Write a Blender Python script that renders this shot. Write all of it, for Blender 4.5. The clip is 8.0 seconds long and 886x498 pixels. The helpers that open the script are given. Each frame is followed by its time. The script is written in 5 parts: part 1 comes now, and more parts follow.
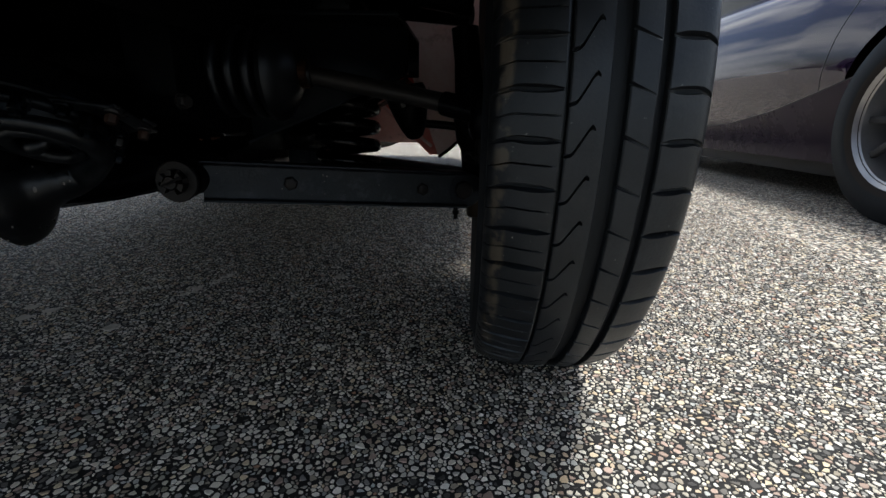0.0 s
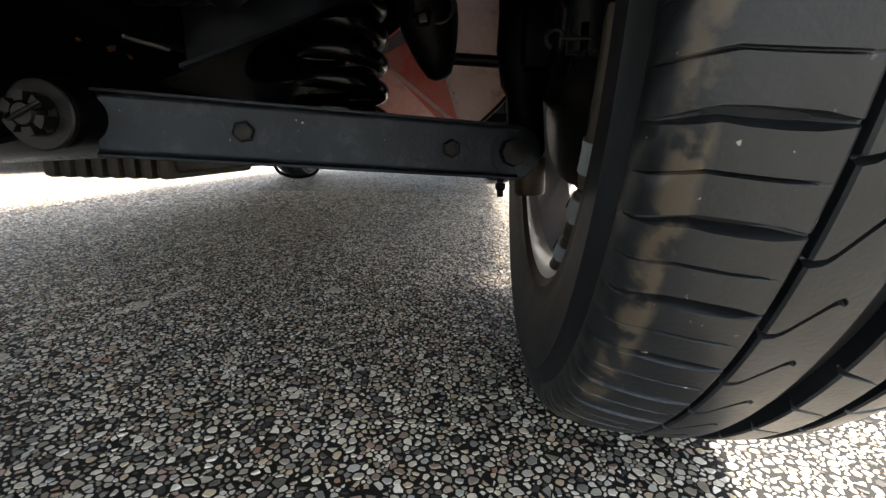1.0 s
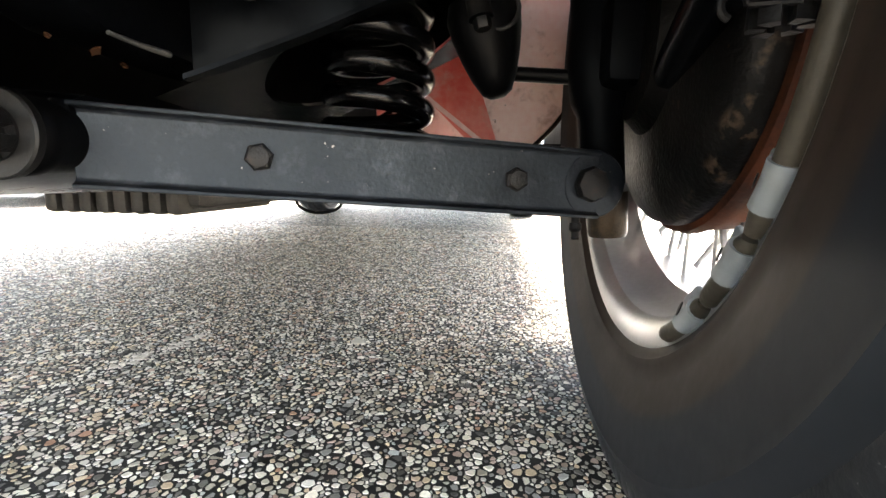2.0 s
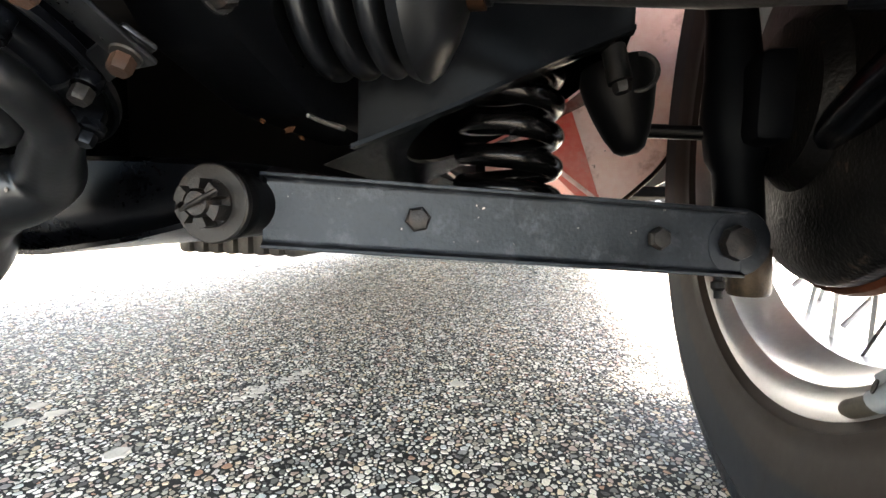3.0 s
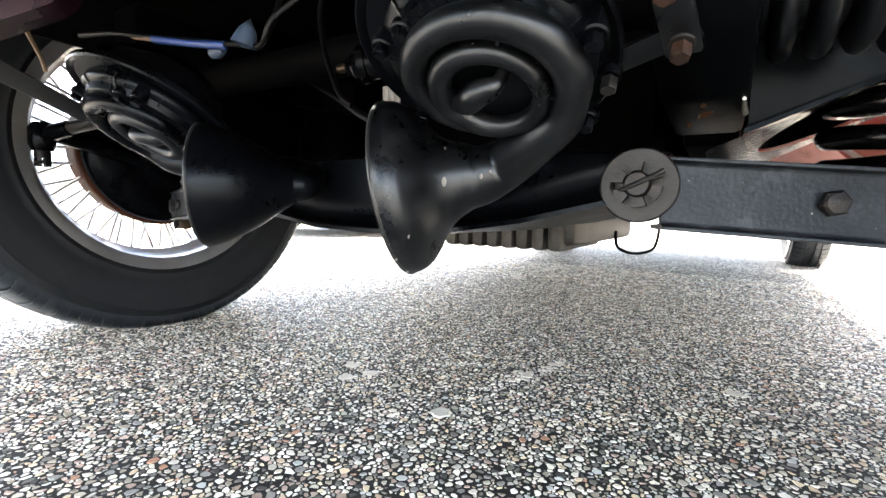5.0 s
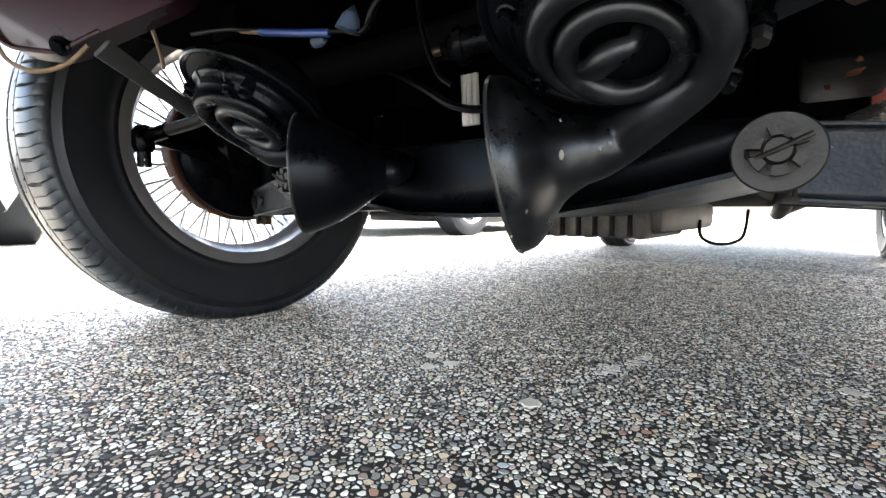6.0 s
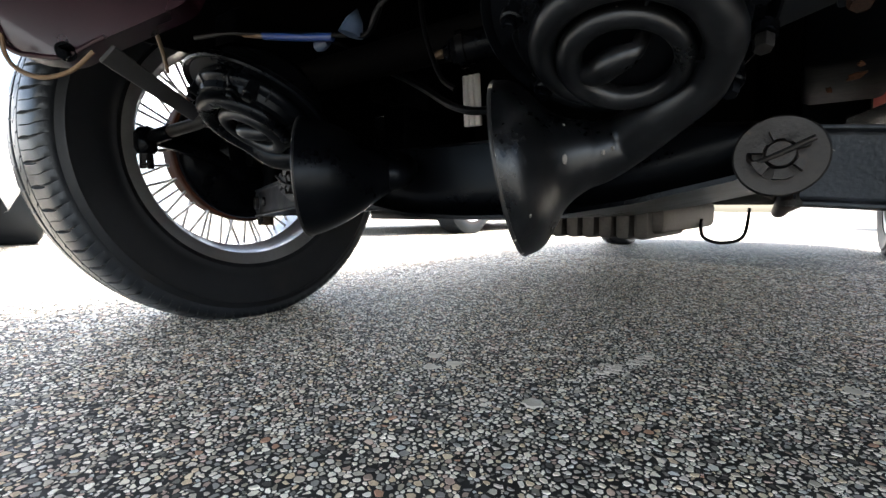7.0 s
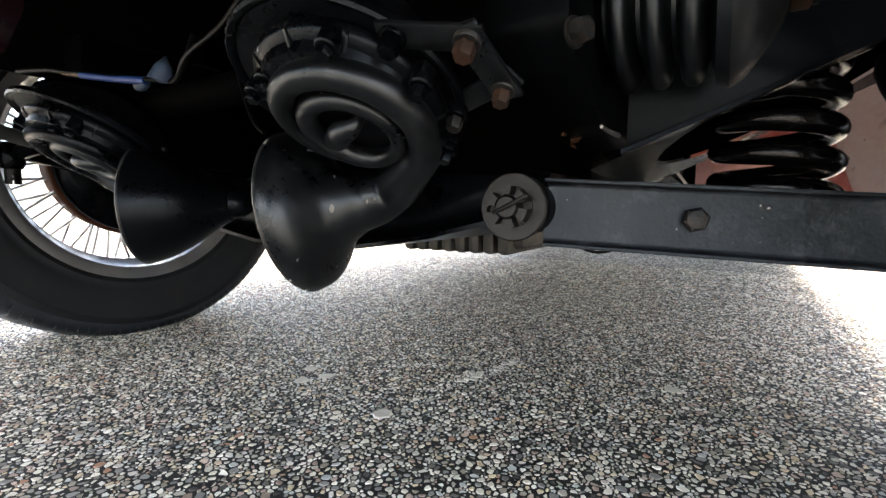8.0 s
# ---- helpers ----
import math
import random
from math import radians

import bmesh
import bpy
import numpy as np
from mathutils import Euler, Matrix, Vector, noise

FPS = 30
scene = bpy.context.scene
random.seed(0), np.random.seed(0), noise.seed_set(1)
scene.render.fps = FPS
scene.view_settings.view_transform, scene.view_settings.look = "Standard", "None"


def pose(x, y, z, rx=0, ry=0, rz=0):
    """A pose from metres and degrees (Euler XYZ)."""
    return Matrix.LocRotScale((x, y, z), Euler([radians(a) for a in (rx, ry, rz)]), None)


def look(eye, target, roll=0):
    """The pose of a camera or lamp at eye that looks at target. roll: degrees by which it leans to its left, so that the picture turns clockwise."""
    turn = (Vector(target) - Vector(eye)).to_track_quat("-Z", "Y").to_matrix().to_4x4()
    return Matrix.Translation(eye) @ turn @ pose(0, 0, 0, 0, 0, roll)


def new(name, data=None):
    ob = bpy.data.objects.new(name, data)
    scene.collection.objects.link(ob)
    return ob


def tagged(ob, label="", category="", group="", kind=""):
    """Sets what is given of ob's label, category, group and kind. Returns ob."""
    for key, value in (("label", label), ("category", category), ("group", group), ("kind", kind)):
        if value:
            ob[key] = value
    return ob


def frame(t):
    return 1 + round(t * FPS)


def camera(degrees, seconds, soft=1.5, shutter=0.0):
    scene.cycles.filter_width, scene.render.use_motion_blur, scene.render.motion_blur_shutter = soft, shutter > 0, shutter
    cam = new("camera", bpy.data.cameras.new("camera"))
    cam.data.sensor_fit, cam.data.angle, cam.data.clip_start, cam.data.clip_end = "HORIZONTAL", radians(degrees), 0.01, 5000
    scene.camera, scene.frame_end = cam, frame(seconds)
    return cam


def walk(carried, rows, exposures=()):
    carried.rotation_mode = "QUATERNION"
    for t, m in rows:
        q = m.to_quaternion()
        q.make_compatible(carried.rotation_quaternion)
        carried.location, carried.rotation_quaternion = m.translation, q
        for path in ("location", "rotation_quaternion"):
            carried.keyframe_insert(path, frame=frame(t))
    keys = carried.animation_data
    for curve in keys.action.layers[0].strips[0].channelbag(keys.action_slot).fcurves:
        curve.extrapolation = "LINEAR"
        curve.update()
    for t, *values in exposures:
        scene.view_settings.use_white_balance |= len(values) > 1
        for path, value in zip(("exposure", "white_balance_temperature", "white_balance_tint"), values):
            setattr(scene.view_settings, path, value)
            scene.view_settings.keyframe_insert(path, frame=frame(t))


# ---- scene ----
from mathutils import geometry

cam = camera(88.3, 8.0, soft=1.5)
PATH = [
    (0, (0.5376, -0.6063, 0.2934), (0.4462, 1.1220, -0.2016), 1.1),
    (0.5, (0.5247, -0.5042, 0.2349), (0.4104, 1.2300, -0.2313), 0.8),
    (1, (0.5026, -0.4162, 0.2115), (0.3732, 1.3316, -0.1971), 0.9),
    (1.2, (0.4897, -0.3953, 0.2106), (0.3519, 1.3565, -0.1809), 0.9),
    (2.3, (0.4609, -0.3320, 0.2061), (0.2141, 1.4353, -0.0279), 1.0),
    (2.5, (0.4540, -0.3369, 0.2124), (0.1641, 1.4271, -0.0009), 1.0),
    (3, (0.4118, -0.3555, 0.2241), (-0.0059, 1.3878, 0.0639), 1.0),
    (3.5, (0.3574, -0.3829, 0.2277), (-0.2104, 1.3214, 0.1026), 1.0),
    (4, (0.3191, -0.4076, 0.2277), (-0.3881, 1.2438, 0.1152), 0.9),
    (4.5, (0.2901, -0.4200, 0.2151), (-0.5287, 1.1783, 0.0972), 0.8),
    (4.7, (0.2842, -0.4267, 0.2106), (-0.5845, 1.1445, 0.0819), 1.3),
    (5.8, (0.2482, -0.4440, 0.1926), (-0.8205, 0.9979, 0.0477), 0.6),
    (6, (0.2422, -0.4498, 0.1908), (-0.8559, 0.9688, 0.0459), 0.5),
    (6.5, (0.2295, -0.4640, 0.1908), (-0.8962, 0.9323, 0.0378), 0.4),
    (7, (0.2414, -0.4525, 0.1944), (-0.8574, 0.9643, 0.0414), 0.3),
    (7.5, (0.2916, -0.4308, 0.1989), (-0.7476, 1.0317, 0.0504), 0.3),
    (8, (0.3484, -0.4141, 0.2241), (-0.6013, 1.1066, 0.0603), 0.3),
]
# exposure in stops along the way
EXPO = [(0, 0.5, 6200, 8), (0.5, 1.25, 6500, 8), (1.0, 2.45, 6950, 10), (2.3, 4.55, 7150, 10), (3.5, 4.75, 6950, 10), (4.5, 4.6, 6800, 10), (6.0, 4.0, 6500, 9), (7.0, 3.2, 6500, 9), (7.5, 3.2, 6700, 9), (8.0, 3.68, 6800, 10)]
walk(cam, [(t, look(eye, target, roll)) for t, eye, target, roll in PATH], EXPO)

# ---- world and sun: bright hazy daylight ----
world = bpy.data.worlds.new("sky")
scene.world = world
world.use_nodes = True
wn = world.node_tree.nodes
sky = wn.new("ShaderNodeTexSky")
sky.sky_type = "NISHITA"
sky.sun_disc = False
sky.sun_elevation = radians(69)
sky.sun_rotation = radians(45)
sky.dust_density = 3.0
wn["Background"].inputs[1].default_value = 0.09
wl = world.node_tree.links
way, puffs, cover, cloudy = wn.new("ShaderNodeTexCoord"), wn.new("ShaderNodeTexNoise"), wn.new("ShaderNodeMapRange"), wn.new("ShaderNodeMix")
puffs.inputs["Scale"].default_value, puffs.inputs["Detail"].default_value = 3.2, 7
cover.inputs[1].default_value, cover.inputs[2].default_value = 0.48, 0.62
cloudy.data_type = "RGBA"
cloudy.inputs[7].default_value = (9.5, 9.6, 9.8, 1)
wl.new(way.outputs["Generated"], puffs.inputs["Vector"])
wl.new(puffs.outputs[0], cover.inputs[0])
wl.new(cover.outputs[0], cloudy.inputs[0])
wl.new(sky.outputs[0], cloudy.inputs[6])
wl.new(cloudy.outputs[2], wn["Background"].inputs[0])
sun_data = bpy.data.lights.new("sun", "SUN")
sun_data.energy, sun_data.angle, sun_data.color = 3.2, radians(17), (1.0, 0.95, 0.88)
sun = new("sun", sun_data)
sun.matrix_basis = look((1.35, 0.8, 4.0), (0, 0, 0))


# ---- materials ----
def material(name, a, b, scale=40.0, rough=0.5, metal=0.0, bump=0.0, spread=0.15, speck=None, speck_at=0.68, speck_scale=90.0, coat=0.0, by_object=0.0, shine=0.5, band=None, sky_tint=None, dust=None):
    """Two tones mixed by coarse and fine noise, an optional third tone in patches, roughness that varies, fine relief."""
    m = bpy.data.materials.new(name)
    m.use_nodes = True
    t = m.node_tree
    n, l = t.nodes, t.links
    bsdf = n["Principled BSDF"]
    co = n.new("ShaderNodeTexCoord")
    coarse, fine = n.new("ShaderNodeTexNoise"), n.new("ShaderNodeTexNoise")
    coarse.inputs["Scale"].default_value, fine.inputs["Scale"].default_value = scale * 0.2, scale * 3
    coarse.inputs["Detail"].default_value, fine.inputs["Detail"].default_value = 5, 3
    for x in (coarse, fine):
        l.new(co.outputs["Object"], x.inputs["Vector"])
    both = n.new("ShaderNodeMath")
    both.operation = "MULTIPLY_ADD"
    both.inputs[1].default_value = 0.35
    l.new(fine.outputs[0], both.inputs[0])
    l.new(coarse.outputs[0], both.inputs[2])
    ramp = n.new("ShaderNodeValToRGB")
    ramp.color_ramp.elements[0].position, ramp.color_ramp.elements[1].position = 0.5, 0.88
    ramp.color_ramp.elements[0].color, ramp.color_ramp.elements[1].color = (*a, 1), (*b, 1)
    l.new(both.outputs[0], ramp.inputs[0])
    colour = ramp.outputs[0]
    if speck:
        spots = n.new("ShaderNodeTexNoise")
        spots.inputs["Scale"].default_value, spots.inputs["Detail"].default_value = speck_scale, 4
        l.new(co.outputs["Object"], spots.inputs["Vector"])
        edge = n.new("ShaderNodeMapRange")
        edge.inputs[1].default_value, edge.inputs[2].default_value = speck_at, speck_at + 0.03
        l.new(spots.outputs[0], edge.inputs[0])
        mix = n.new("ShaderNodeMix")
        mix.data_type = "RGBA"
        l.new(edge.outputs[0], mix.inputs[0])
        l.new(colour, mix.inputs[6])
        mix.inputs[7].default_value = (*speck, 1)
        colour = mix.outputs[2]
    if dust:
        # soft patches of dried dirt: tone, threshold, scale
        tone, at, dust_scale = dust
        patch, soft_edge, dusted = n.new("ShaderNodeTexNoise"), n.new("ShaderNodeMapRange"), n.new("ShaderNodeMix")
        patch.inputs["Scale"].default_value, patch.inputs["Detail"].default_value, patch.inputs["Roughness"].default_value = dust_scale, 8, 0.7
        l.new(co.outputs["Object"], patch.inputs["Vector"])
        soft_edge.inputs[1].default_value, soft_edge.inputs[2].default_value = at, at + 0.16
        l.new(patch.outputs[0], soft_edge.inputs[0])
        dusted.data_type = "RGBA"
        l.new(soft_edge.outputs[0], dusted.inputs[0])
        l.new(colour, dusted.inputs[6])
        dusted.inputs[7].default_value = (*tone, 1)
        colour = dusted.outputs[2]
    if band:
        # a ring of dirt: along the axle ("x") or round it ("r"), centre, half width, soft edge, tone, share covered
        way, centre, half, soft, tone, cover = band
        split = n.new("ShaderNodeSeparateXYZ")
        l.new(co.outputs["Object"], split.inputs[0])
        where = split.outputs[0]
        if way == "r":
            flat, size = n.new("ShaderNodeVectorMath"), n.new("ShaderNodeVectorMath")
            flat.operation, size.operation = "MULTIPLY", "LENGTH"
            flat.inputs[1].default_value = (0, 1, 1)
            l.new(co.outputs["Object"], flat.inputs[0])
            l.new(flat.outputs[0], size.inputs[0])
            where = size.outputs["Value"]
        wave, away, off = n.new("ShaderNodeMath"), n.new("ShaderNodeMath"), n.new("ShaderNodeMath")
        wave.operation, away.operation, off.operation = "MULTIPLY_ADD", "SUBTRACT", "ABSOLUTE"
        wave.inputs[1].default_value = soft * 3
        l.new(coarse.outputs[0], wave.inputs[0])
        l.new(where, wave.inputs[2])
        away.inputs[1].default_value = centre + soft * 1.5
        l.new(wave.outputs[0], away.inputs[0])
        l.new(away.outputs[0], off.inputs[0])
        inside = n.new("ShaderNodeMapRange")
        inside.inputs[1].default_value, inside.inputs[2].default_value, inside.inputs[3].default_value, inside.inputs[4].default_value = half - soft, half, 1, 0
        l.new(off.outputs[0], inside.inputs[0])
        blot, worn, both_masks = n.new("ShaderNodeTexNoise"), n.new("ShaderNodeMapRange"), n.new("ShaderNodeMath")
        blot.inputs["Scale"].default_value, blot.inputs["Detail"].default_value = 70, 5
        l.new(co.outputs["Object"], blot.inputs["Vector"])
        worn.inputs[1].default_value, worn.inputs[2].default_value = 0.62 - 0.5 * cover, 0.7 - 0.5 * cover
        l.new(blot.outputs[0], worn.inputs[0])
        both_masks.operation = "MULTIPLY"
        l.new(inside.outputs[0], both_masks.inputs[0])
        l.new(worn.outputs[0], both_masks.inputs[1])
        dirt = n.new("ShaderNodeMix")
        dirt.data_type = "RGBA"
        l.new(both_masks.outputs[0], dirt.inputs[0])
        l.new(colour, dirt.inputs[6])
        dirt.inputs[7].default_value = (*tone, 1)
        colour = dirt.outputs[2]
    if by_object:
        info, hsv, span = n.new("ShaderNodeObjectInfo"), n.new("ShaderNodeHueSaturation"), n.new("ShaderNodeMapRange")
        span.inputs[3].default_value, span.inputs[4].default_value = 1 - by_object, 1 + by_object
        l.new(info.outputs["Random"], span.inputs[0])
        l.new(span.outputs[0], hsv.inputs["Value"])
        l.new(colour, hsv.inputs["Color"])
        colour = hsv.outputs[0]
    l.new(colour, bsdf.inputs["Base Color"])
    gloss = n.new("ShaderNodeMapRange")
    gloss.inputs[3].default_value, gloss.inputs[4].default_value = max(0.03, rough - spread), min(1, rough + spread)
    l.new(both.outputs[0], gloss.inputs[0])
    l.new(gloss.outputs[0], bsdf.inputs["Roughness"])
    bsdf.inputs["Metallic"].default_value = metal
    bsdf.inputs["Specular IOR Level"].default_value = shine
    bsdf.inputs["Coat Weight"].default_value = coat
    # blue put into the reflections, standing in for cool skylight on dark surfaces
    if sky_tint:
        bsdf.inputs["Specular Tint"].default_value = (*sky_tint, 1)
    if bump:
        relief = n.new("ShaderNodeBump")
        relief.inputs["Strength"].default_value, relief.inputs["Distance"].default_value = bump, 0.002
        l.new(both.outputs[0], relief.inputs["Height"])
        l.new(relief.outputs[0], bsdf.inputs["Normal"])
    return m


RUBBER = material("tyre_rubber", (0.0064, 0.0077, 0.0093), (0.0142, 0.0167, 0.0199), 160, 0.32, bump=0.2, speck=(0.22, 0.22, 0.21), speck_at=0.73, speck_scale=210, shine=0.4, sky_tint=(0.8, 0.9, 1.0), dust=((0.021, 0.0229, 0.0254), 0.55, 25))
MUDDY_RUBBER = material("muddy_tyre_rubber", (0.0058, 0.0069, 0.0082), (0.0125, 0.0146, 0.0172), 160, 0.32, bump=0.2, speck=(0.22, 0.22, 0.21), speck_at=0.715, speck_scale=240, shine=0.4, band=("x", -0.0675, 0.0062, 0.003, (0.06, 0.051, 0.038), 0.33), sky_tint=(0.8, 0.9, 1.0), dust=((0.014, 0.0152, 0.0168), 0.53, 25))
CLEAN_RUBBER = material("clean_sidewall_rubber", (0.0042, 0.0047, 0.0056), (0.0082, 0.009, 0.0104), 40, 0.48, bump=0.08, shine=0.25, sky_tint=(0.85, 0.93, 1.0), dust=((0.012, 0.0115, 0.011), 0.53, 14))
WALL_RUBBER = material("sidewall_rubber", (0.0058, 0.0069, 0.009), (0.0105, 0.0122, 0.0152), 40, 0.5, bump=0.08, shine=0.25, band=("r", 0.214, 0.026, 0.0035, (0.02, 0.0138, 0.0098), 0.8), sky_tint=(0.8, 0.92, 1.0), dust=((0.0115, 0.0113, 0.0115), 0.56, 14))
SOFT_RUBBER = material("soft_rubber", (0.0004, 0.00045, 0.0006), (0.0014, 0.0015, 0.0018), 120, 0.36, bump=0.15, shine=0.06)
TURRET_PAINT = material("sheeny_black_turret_paint", (0.0022, 0.0027, 0.0034), (0.0046, 0.0054, 0.0066), 110, 0.22, bump=0.07, shine=0.035, sky_tint=(0.75, 0.87, 1.0), dust=((0.009, 0.0102, 0.012), 0.57, 40), spread=0.07)
BOOT_RUBBER = material("shiny_boot_rubber", (0.0007, 0.0008, 0.001), (0.002, 0.0023, 0.003), 90, 0.3, bump=0.1, shine=0.25, sky_tint=(0.8, 0.9, 1.0))
BLACK_PAINT = material("black_chassis_paint", (0.0005, 0.0006, 0.0009), (0.0016, 0.0019, 0.0026), 120, 0.17, bump=0.12, speck=(0.16, 0.07, 0.025), speck_at=0.76, speck_scale=28, shine=0.045, spread=0.1, sky_tint=(0.8, 0.9, 1.0), dust=((0.0045, 0.0044, 0.0044), 0.55, 40))
CROSS_PAINT = material("black_crossmember_paint", (0.0004, 0.0005, 0.0008), (0.0014, 0.0017, 0.0024), 90, 0.26, bump=0.14, shine=0.11, spread=0.1, dust=((0.0028, 0.0029, 0.0032), 0.56, 30), sky_tint=(0.75, 0.87, 1.0))
ARM_PAINT = material("worn_black_arm_paint", (0.0016, 0.0019, 0.0026), (0.0095, 0.0112, 0.0138), 120, 0.34, bump=0.55, speck=(0.3, 0.28, 0.25), speck_at=0.725, speck_scale=180, shine=0.26, spread=0.24, sky_tint=(0.75, 0.88, 1.0), dust=((0.025, 0.0272, 0.031), 0.54, 60))
HORN_PAINT = material("satin_black_horn_paint", (0.0009, 0.0011, 0.0014), (0.0028, 0.0032, 0.004), 110, 0.27, bump=0.1, speck=(0.5, 0.48, 0.44), speck_at=0.76, speck_scale=150, shine=0.33, spread=0.16, sky_tint=(0.85, 0.93, 1.0), dust=((0.0105, 0.0111, 0.0122), 0.53, 45))
# chipped black, with a lighter base for the light the rim's edge catches
RIM_PAINT = material("worn_and_lit_rim_paint", (0.004, 0.0045, 0.005), (0.02, 0.021, 0.022), 200, 0.35, bump=0.1, speck=(0.4, 0.38, 0.34), speck_at=0.64, speck_scale=90, shine=0.3)
CHIP = material("chipped_bare_primer", (0.09, 0.088, 0.082), (0.17, 0.165, 0.15), 300, 0.7, bump=0.3)
RUST_BOLT = material("light_rust_bolt_steel", (0.01, 0.0062, 0.0048), (0.042, 0.019, 0.0105), 260, 0.5, 0.2, bump=0.35, shine=0.2)
RAIL_PAINT = material("matt_black_rail_paint", (0.0003, 0.00035, 0.0005), (0.0011, 0.0013, 0.0017), 60, 0.4, bump=0.25, shine=0.03, speck=(0.03, 0.03, 0.03), speck_at=0.74, speck_scale=120, sky_tint=(0.8, 0.9, 1.0), dust=((0.0022, 0.0022, 0.0023), 0.56, 30))
SEAT_PAINT = material("gloss_black_seat_paint", (0.0008, 0.0009, 0.0011), (0.003, 0.0032, 0.0036), 70, 0.16, bump=0.1, shine=0.5, spread=0.08)
STRAP_PAINT = material("dull_grey_strap_paint", (0.012, 0.0125, 0.013), (0.03, 0.031, 0.032), 90, 0.5, bump=0.2, shine=0.3)
WASHER_PAINT = material("greasy_black_washer", (0.0013, 0.00137, 0.00144), (0.0054, 0.00547, 0.00547), 160, 0.4, bump=0.35, shine=0.25, speck=(0.036, 0.0252, 0.0144), speck_at=0.73, speck_scale=90, dust=((0.0101, 0.00972, 0.009), 0.56, 70))
SPRING_PAINT = material("gloss_black_spring_paint", (0.0005, 0.0005, 0.0006), (0.0016, 0.0016, 0.0018), 90, 0.15, bump=0.03, shine=0.17)
STEEL = material("dull_steel", (0.0036, 0.0036, 0.0037), (0.013, 0.0127, 0.0123), 150, 0.42, 0.3, bump=0.35, dust=((0.0085, 0.0068, 0.0056), 0.5, 60), shine=0.35)
DARK_STEEL = material("dark_steel", (0.0012, 0.0012, 0.0014), (0.0045, 0.0045, 0.0047), 200, 0.45, 0, bump=0.4, shine=0.12)
RUSTY_STEEL = material("rusty_steel", (0.006, 0.0038, 0.0026), (0.026, 0.012, 0.006), 250, 0.5, 0.5, bump=0.3, shine=0.1)
FLAKE = material("orange_rust_flake", (0.011, 0.0045, 0.002), (0.036, 0.0145, 0.006), 300, 0.8, bump=0.8, shine=0.1)
WORN_STEEL = material("worn_bolt_steel", (0.0022, 0.0023, 0.0025), (0.0085, 0.0082, 0.0079), 220, 0.4, 0.1, bump=0.5, shine=0.25, dust=((0.02, 0.012, 0.008), 0.55, 120))
RUST = material("brown_rust", (0.014, 0.0042, 0.002), (0.05, 0.0145, 0.0055), 150, 0.75, 0.1, bump=0.4, shine=0.12)
BRAKE = material("sooty_backplate", (0.0007, 0.00065, 0.00065), (0.0026, 0.0023, 0.0021), 120, 0.4, 0.1, bump=0.8, speck=(0.03, 0.019, 0.012), speck_at=0.67, speck_scale=95, shine=0.14, band=("r", 0.1185, 0.0055, 0.004, (0.042, 0.028, 0.018), 0.1))
BRASS = material("grimy_brass", (0.012, 0.0078, 0.004), (0.05, 0.032, 0.0165), 200, 0.45, 0.6, bump=0.3, dust=((0.006, 0.0045, 0.003), 0.5, 60))
SILVER = material("silver_wheel_paint", (0.36, 0.36, 0.36), (0.46, 0.46, 0.46), 80, 0.29, 0.8, spread=0.05, bump=0.03, speck=(0.16, 0.13, 0.1), speck_at=0.97, speck_scale=40, dust=((0.3, 0.29, 0.275), 0.7, 30))
LEAD = material("grey_lead", (0.14, 0.155, 0.16), (0.22, 0.24, 0.25), 60, 0.5, 0.1, bump=0.2)
DIRTY_LEAD = material("dirty_lead", (0.02, 0.017, 0.012), (0.05, 0.043, 0.032), 120, 0.5, 0.1, bump=0.3, shine=0.25)
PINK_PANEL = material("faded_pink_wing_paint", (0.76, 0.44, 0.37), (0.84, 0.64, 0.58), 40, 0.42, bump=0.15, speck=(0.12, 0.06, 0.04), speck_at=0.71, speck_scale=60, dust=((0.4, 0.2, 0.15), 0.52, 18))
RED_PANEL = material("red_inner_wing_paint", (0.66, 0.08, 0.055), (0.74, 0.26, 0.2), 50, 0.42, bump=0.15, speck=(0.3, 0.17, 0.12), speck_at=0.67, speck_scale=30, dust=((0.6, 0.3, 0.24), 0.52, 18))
MAROON = material("maroon_body_paint", (0.01, 0.003, 0.0055), (0.018, 0.005, 0.009), 8, 0.25, bump=0.02, coat=0.08, shine=0.3)
# underseal, and the plain black of parts meant to stay dark
UNDERSEAL_DARK = material("black_underseal_and_dark", (0.001, 0.001, 0.0011), (0.003, 0.003, 0.0031), 20, 0.65, bump=0.7, shine=0.02)
CAST = material("cast_alloy", (0.022, 0.0205, 0.0185), (0.06, 0.057, 0.052), 140, 0.5, 0.4, bump=0.4, dust=((0.012, 0.0105, 0.009), 0.58, 30))
PURPLE = material("dark_purple_car_paint", (0.016, 0.0075, 0.026), (0.022, 0.0105, 0.034), 6, 0.06, 0.0, coat=0.9, spread=0.02, shine=0.25)
WHITE_PAINT = material("white_car_paint", (0.74, 0.75, 0.76), (0.8, 0.8, 0.8), 6, 0.2, coat=0.8, spread=0.05)
GREY_PAINT = material("silver_grey_car_paint", (0.3, 0.31, 0.32), (0.36, 0.37, 0.38), 6, 0.22, 0.5, coat=0.8, spread=0.05)
SKIRT = material("scuffed_dark_purple_skirt", (0.016, 0.009, 0.021), (0.028, 0.018, 0.034), 26, 0.22, coat=0.1, bump=0.12, shine=0.12, dust=((0.05, 0.042, 0.058), 0.6, 16))
TRIM = material("black_plastic_trim", (0.015, 0.015, 0.016), (0.03, 0.03, 0.031), 30, 0.5, bump=0.2)
TAN = material("tan_cable_sheath", (0.06, 0.036, 0.017), (0.11, 0.066, 0.03), 40, 0.6)
